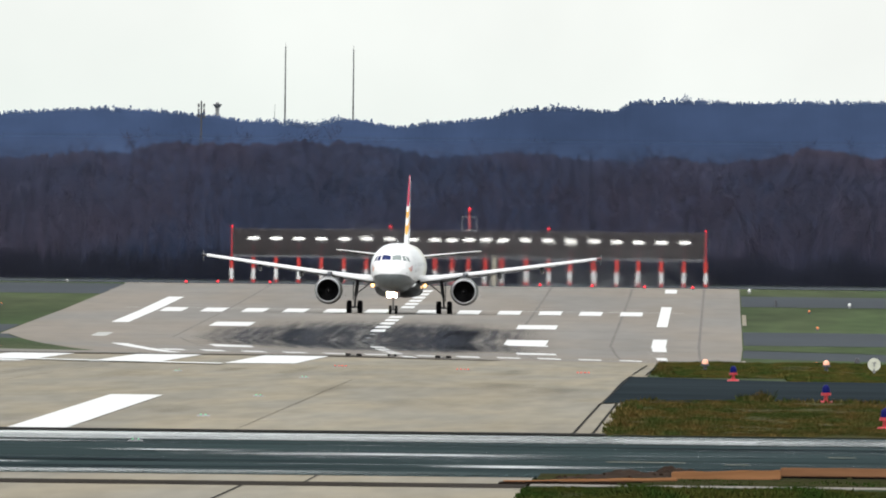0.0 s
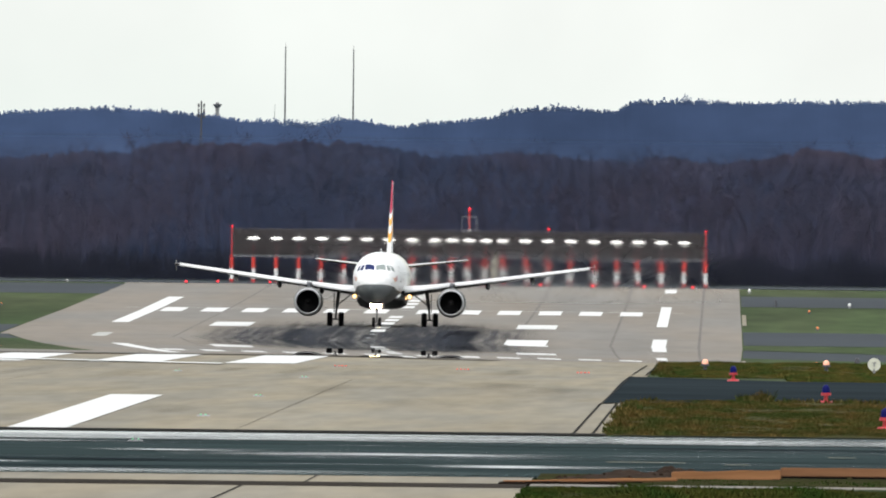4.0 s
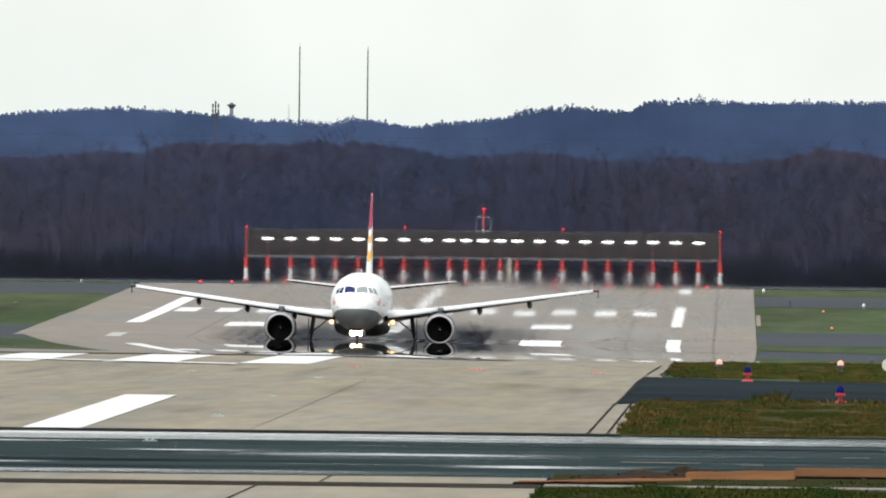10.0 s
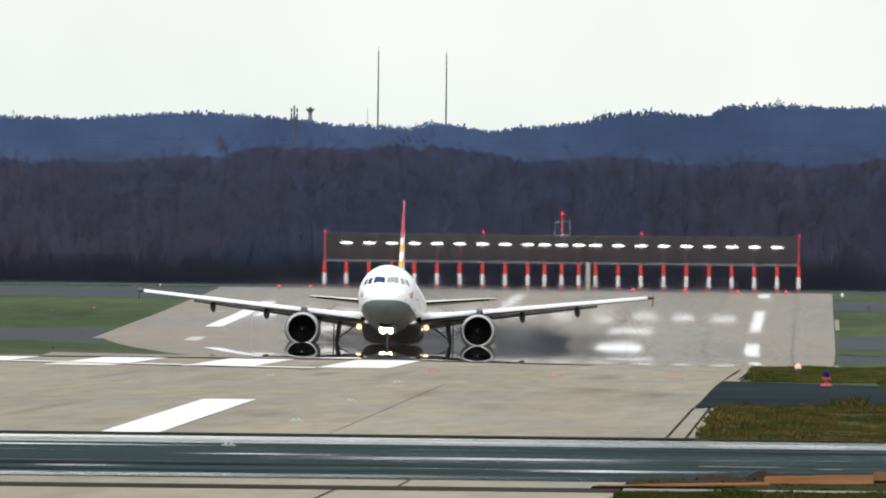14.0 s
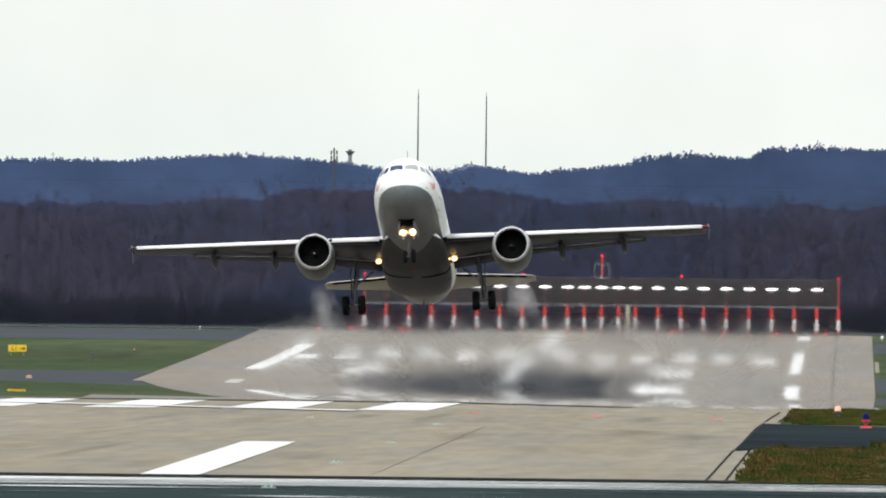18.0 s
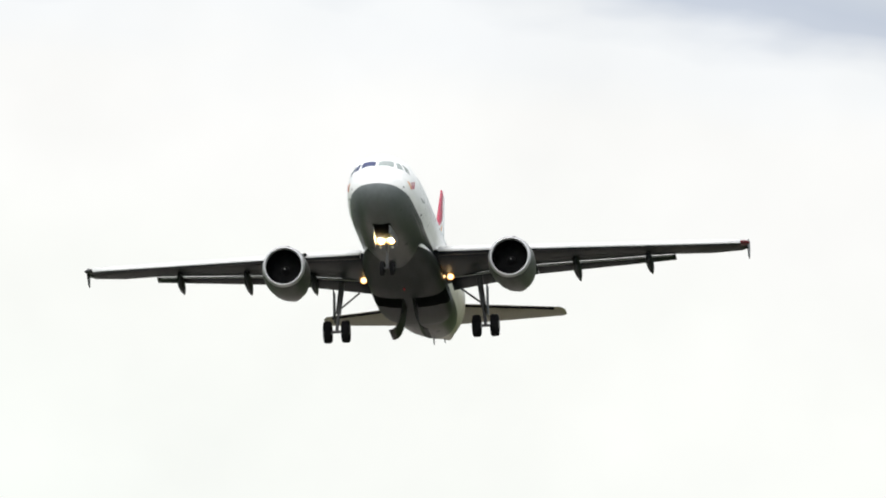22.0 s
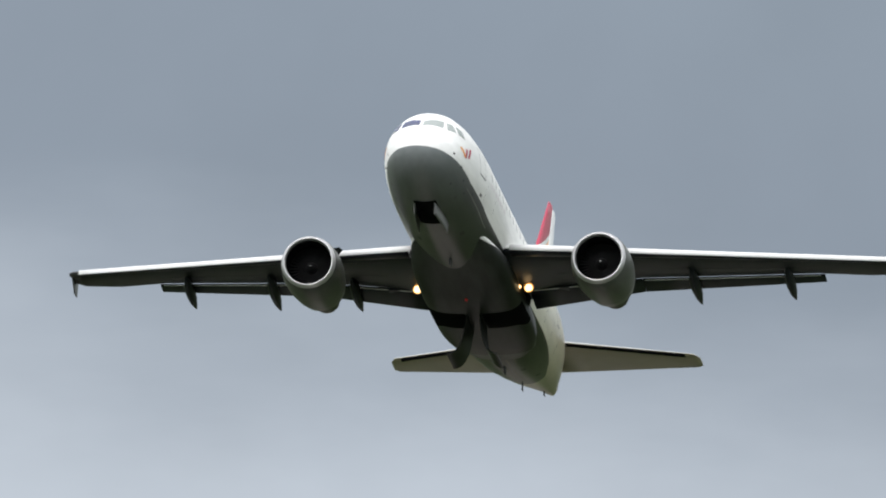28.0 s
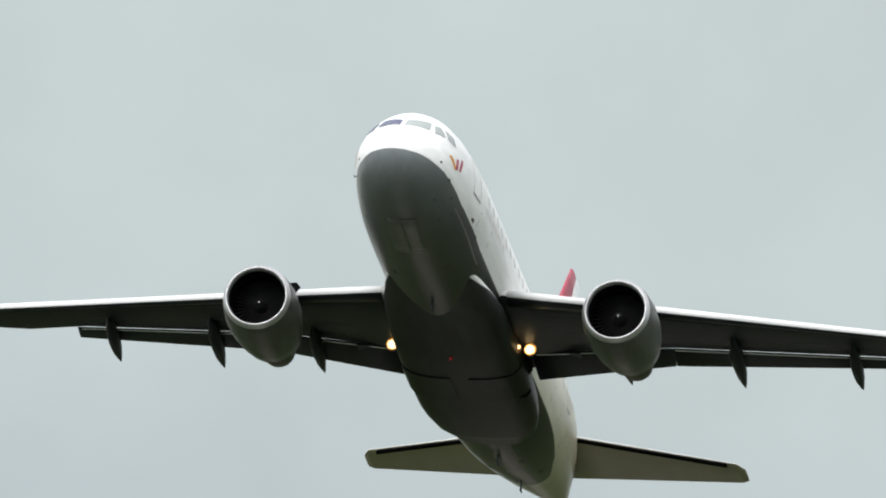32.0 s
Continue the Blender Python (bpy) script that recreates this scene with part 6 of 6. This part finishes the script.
FIN_BANDS = banded("fin_livery", [(0.0, (0.8, 0.8, 0.8)), (0.17, (0.80, 0.36, 0.04)), (0.30, (0.8, 0.8, 0.8)), (0.40, (0.80, 0.36, 0.04)), (0.49, (0.8, 0.8, 0.8)), (0.57, (0.40, 0.008, 0.05))], "Z", 1.0, 4.1, tilt=-0.5)


def build_haze(s):
    """The vapour behind one engine: thin wavy layers."""
    ob = place("exhaust_vapour", pose(0, 0, 0), "faint pale vapour trailing behind an engine", "vapour", "engine vapour")
    for k in range(3):
        verts, faces, nx, ny = [], [], 10, 24
        for i in range(nx + 1):
            for j in range(ny + 1):
                u, v = i / nx * 2 - 1, j / ny
                w = 0.5 + 0.8 * v
                verts.append((s * 5.75 + u * w + 0.25 * noise.noise((v * 4, k, s)), 0.5 + 12 * v, 1.8 + (k - 1) * 0.4 - 0.4 * v + 0.35 * noise.noise((u * 2, v * 5, k * 3 + s)) - 0.5 * u * u * (k - 1)))
        for i in range(nx):
            for j in range(ny):
                a = i * (ny + 1) + j
                faces.append((a, a + 1, a + ny + 2, a + ny + 1))
        mesh_object("vapour_layer", verts, faces, HAZE, ob, "", True)
    return ob


def build_wash():
    """The jet blast over the runway behind the engines: upright wavering sheets of hot air."""
    ob = place("jet_wash", pose(0, 0, 0), "wavering hot air and pale vapour low over the runway", "heat haze")
    for k, (x0, x1, y, top) in enumerate(((-12, 25, 0, 6.2), (-15, 30, 26, 7.0))):
        verts, faces, nx, nz = [], [], 36, 8
        for i in range(nx + 1):
            for j in range(nz + 1):
                u, v = i / nx, j / nz
                x = x0 + (x1 - x0) * u
                verts.append((x, y + 2.5 * noise.noise((x * 0.2, v * 2, k)), 0.03 + top * v))
        for i in range(nx):
            for j in range(nz):
                a = i * (nz + 1) + j
                faces.append((a, a + nz + 1, a + nz + 2, a + 1))
        mesh_object("wash_sheet", verts, faces, JET_WASH, ob, "", True)
    return ob


airliner = build_airliner()
wash = build_wash()
gear = build_gear(airliner)
vapour = [build_haze(s) for s in (-1, 1)]

# ---- what moves ----
PLANE_ROWS = [
    (0.0, -27.42, 3542.2, -1.70, 0.00, 0.00, -2.30),
    (0.5, -27.39, 3523.4, -1.78, 0.00, 0.00, -2.32),
    (1.0, -27.42, 3503.5, -1.87, 0.00, 0.00, -2.33),
    (1.5, -27.34, 3482.7, -1.98, 0.00, 0.00, -2.35),
    (2.0, -27.41, 3461.0, -2.04, 0.00, 0.00, -2.37),
    (2.5, -27.35, 3438.5, -2.15, 0.00, 0.00, -2.38),
    (3.0, -27.35, 3415.2, -2.27, 0.00, 0.00, -2.40),
    (3.5, -27.30, 3391.3, -2.39, 0.00, 0.00, -2.22),
    (5.5, -28.12, 3288.8, -2.90, 0.00, 0.00, -1.48),
    (6.0, -28.22, 3261.6, -3.05, 0.00, 0.00, -1.30),
    (6.5, -28.30, 3233.8, -3.20, 0.00, 0.00, -1.27),
    (7.0, -28.13, 3205.4, -3.33, 0.00, 0.00, -1.23),
    (7.5, -28.08, 3176.3, -3.47, 0.00, 0.00, -1.20),
    (8.0, -27.90, 3146.6, -3.61, 0.00, 0.00, -1.17),
    (8.5, -27.80, 3116.3, -3.76, 0.00, 0.00, -1.13),
    (9.0, -27.59, 3085.3, -3.90, 0.00, 0.00, -1.10),
    (9.5, -27.32, 3053.8, -4.01, 0.00, 0.00, -1.30),
    (10.0, -27.05, 3021.6, -4.11, 0.00, 0.00, -1.50),
    (10.5, -26.87, 2988.7, -4.21, 0.00, 0.00, -1.70),
    (11.0, -26.94, 2955.3, -4.28, 0.00, 0.00, -1.90),
    (11.5, -27.10, 2921.3, -4.35, 0.00, 0.00, -1.77),
    (12.0, -27.24, 2886.6, -4.42, 0.00, 0.00, -1.65),
    (12.5, -27.36, 2851.4, -4.34, -0.22, -0.06, -1.52),
    (13.0, -27.55, 2815.6, -4.23, -0.74, -0.07, -1.40),
    (13.5, -27.59, 2779.3, -4.05, -1.52, -0.04, -1.43),
    (14.0, -27.71, 2742.5, -3.90, -3.34, 0.19, -1.47),
    (14.5, -27.78, 2705.2, -3.75, -5.17, 0.61, -1.50),
    (16.5, -26.75, 2554.2, -2.20, -10.19, -0.06, -1.29),
    (17.0, -26.14, 2515.6, -1.13, -10.99, -1.84, -1.61),
    (17.5, -25.73, 2477.5, 0.46, -12.29, -2.82, -1.66),
    (18.0, -25.51, 2439.0, 2.71, -13.47, -2.83, -1.87),
    (18.5, -25.30, 2399.7, 5.61, -13.98, -1.84, -2.46),
    (19.0, -25.27, 2360.2, 9.13, -14.32, -0.26, -3.31),
    (19.5, -25.07, 2320.5, 13.26, -14.64, 1.17, -4.22),
    (20.0, -24.79, 2280.8, 17.81, -14.93, 1.72, -4.95),
    (20.5, -24.83, 2240.2, 22.54, -15.22, 0.26, -5.05),
    (21.0, -24.87, 2199.3, 27.42, -15.12, -1.62, -4.88),
    (21.5, -24.92, 2159.3, 32.46, -14.74, -2.45, -5.06),
    (22.0, -24.96, 2119.3, 37.63, -14.44, -3.08, -5.28),
    (22.5, -24.99, 2078.8, 42.95, -14.48, -3.96, -5.15),
    (23.0, -25.02, 2038.4, 48.41, -14.55, -4.83, -4.92),
    (23.5, -25.08, 1999.0, 53.96, -14.58, -4.82, -5.07),
    (24.0, -25.14, 1959.8, 59.55, -14.69, -4.98, -5.18),
    (24.5, -25.20, 1920.5, 65.22, -14.80, -5.25, -5.23),
    (25.0, -25.27, 1881.4, 70.91, -14.85, -4.89, -5.47),
    (25.5, -25.27, 1839.5, 76.55, -14.82, -3.28, -6.12),
    (26.0, -25.28, 1797.7, 82.24, -14.81, -0.89, -7.04),
    (26.5, -25.29, 1758.7, 88.05, -14.83, 0.77, -7.80),
    (28.5, -25.35, 1598.7, 111.48, -15.22, -1.22, -8.45),
    (29.0, -25.37, 1558.9, 117.45, -15.63, 0.94, -8.24),
    (29.5, -25.41, 1518.6, 123.40, -15.92, 2.65, -8.16),
    (30.0, -25.45, 1478.1, 129.36, -15.93, 2.94, -8.26),
    (30.5, -25.44, 1436.4, 135.31, -15.36, 1.53, -8.23),
    (31.0, -25.41, 1394.2, 141.25, -15.20, 1.20, -8.43),
    (31.5, -25.45, 1353.6, 147.47, -15.06, 1.83, -8.65),
    (32.0, -25.48, 1312.3, 153.69, -14.89, 2.72, -8.97),
]



def motions():
    walk(airliner, [(t, pose(x, y, z, a, b, c)) for t, x, y, z, a, b, c in PLANE_ROWS])
    # the jet blast follows along the ground, at distances set to suit the camera's view, and stays where the airliner
    # lifts off
    blast = [(t, max(y + float(np.interp(t, [0, 9, 13.5], [420, 240, 40])), 2585)) for t, x, y, *_ in PLANE_ROWS if t <= 17.5] + [(32.0, 2585)]
    walk(wash, [(t, pose(-26.6, y, ground_z(y))) for t, y in blast])
    # the vapour trails the engines along the runway, then is left over it and sunk out of the camera's view
    trail = [(t, pose(x, y, z, a, b, c)) for t, x, y, z, a, b, c in PLANE_ROWS if t <= 19.0]
    last = PLANE_ROWS[len(trail) - 1]
    trail += [(t, pose(last[1], last[2] - dy, last[3] + dz, last[4], 0, last[6])) for t, dy, dz in ((19.5, 20, -0.5), (20.0, 26, -3.0), (21.0, 30, -5.0), (32.0, 34, -6.0))]
    for ob in vapour:
        walk(ob, trail)
    for s in (-1, 1):
        leg, h = gear["main", s]
        walk(leg, [(t, pose(h.x, h.y, h.z - 0.34 * min(1, max(0, (t - 15.5) / 1.8)) * min(1, max(0, (27 - t) / 3)) + (0.56 if t > 27 else 0), 0, s * a, 0)) for t, a in ((0, 0), (15.5, 0), (16.4, 0), (17.3, 0), (22.7, 0), (23.5, 13), (24, 26), (25, 46), (26, 64), (27, 82), (27.6, 90), (32, 90))])
        door, h = gear["door", s]
        walk(door, [(t, pose(*h, 0, s * a, 0)) for t, a in ((0, 0), (19.8, 0), (20.4, 40), (21.2, 84), (22, 86), (30.5, 86), (31.1, 76), (31.5, 42), (31.9, 0), (32, 0))])
        door, h = gear["nose_door", s]
        walk(door, [(t, pose(*h, 0, -s * a, 0)) for t, a in ((0, 82), (30.6, 82), (31.1, 74), (31.4, 38), (31.8, 0), (32, 0))])
    leg, h = gear["nose"]
    walk(leg, [(t, pose(h.x, h.y, h.z + 0.38 * a / 100, -a, 0, 0)) for t, a in ((0, 0), (22.2, 0), (23, 12), (24, 36), (25, 60), (26, 80), (27.2, 100), (32, 100))])


motions()
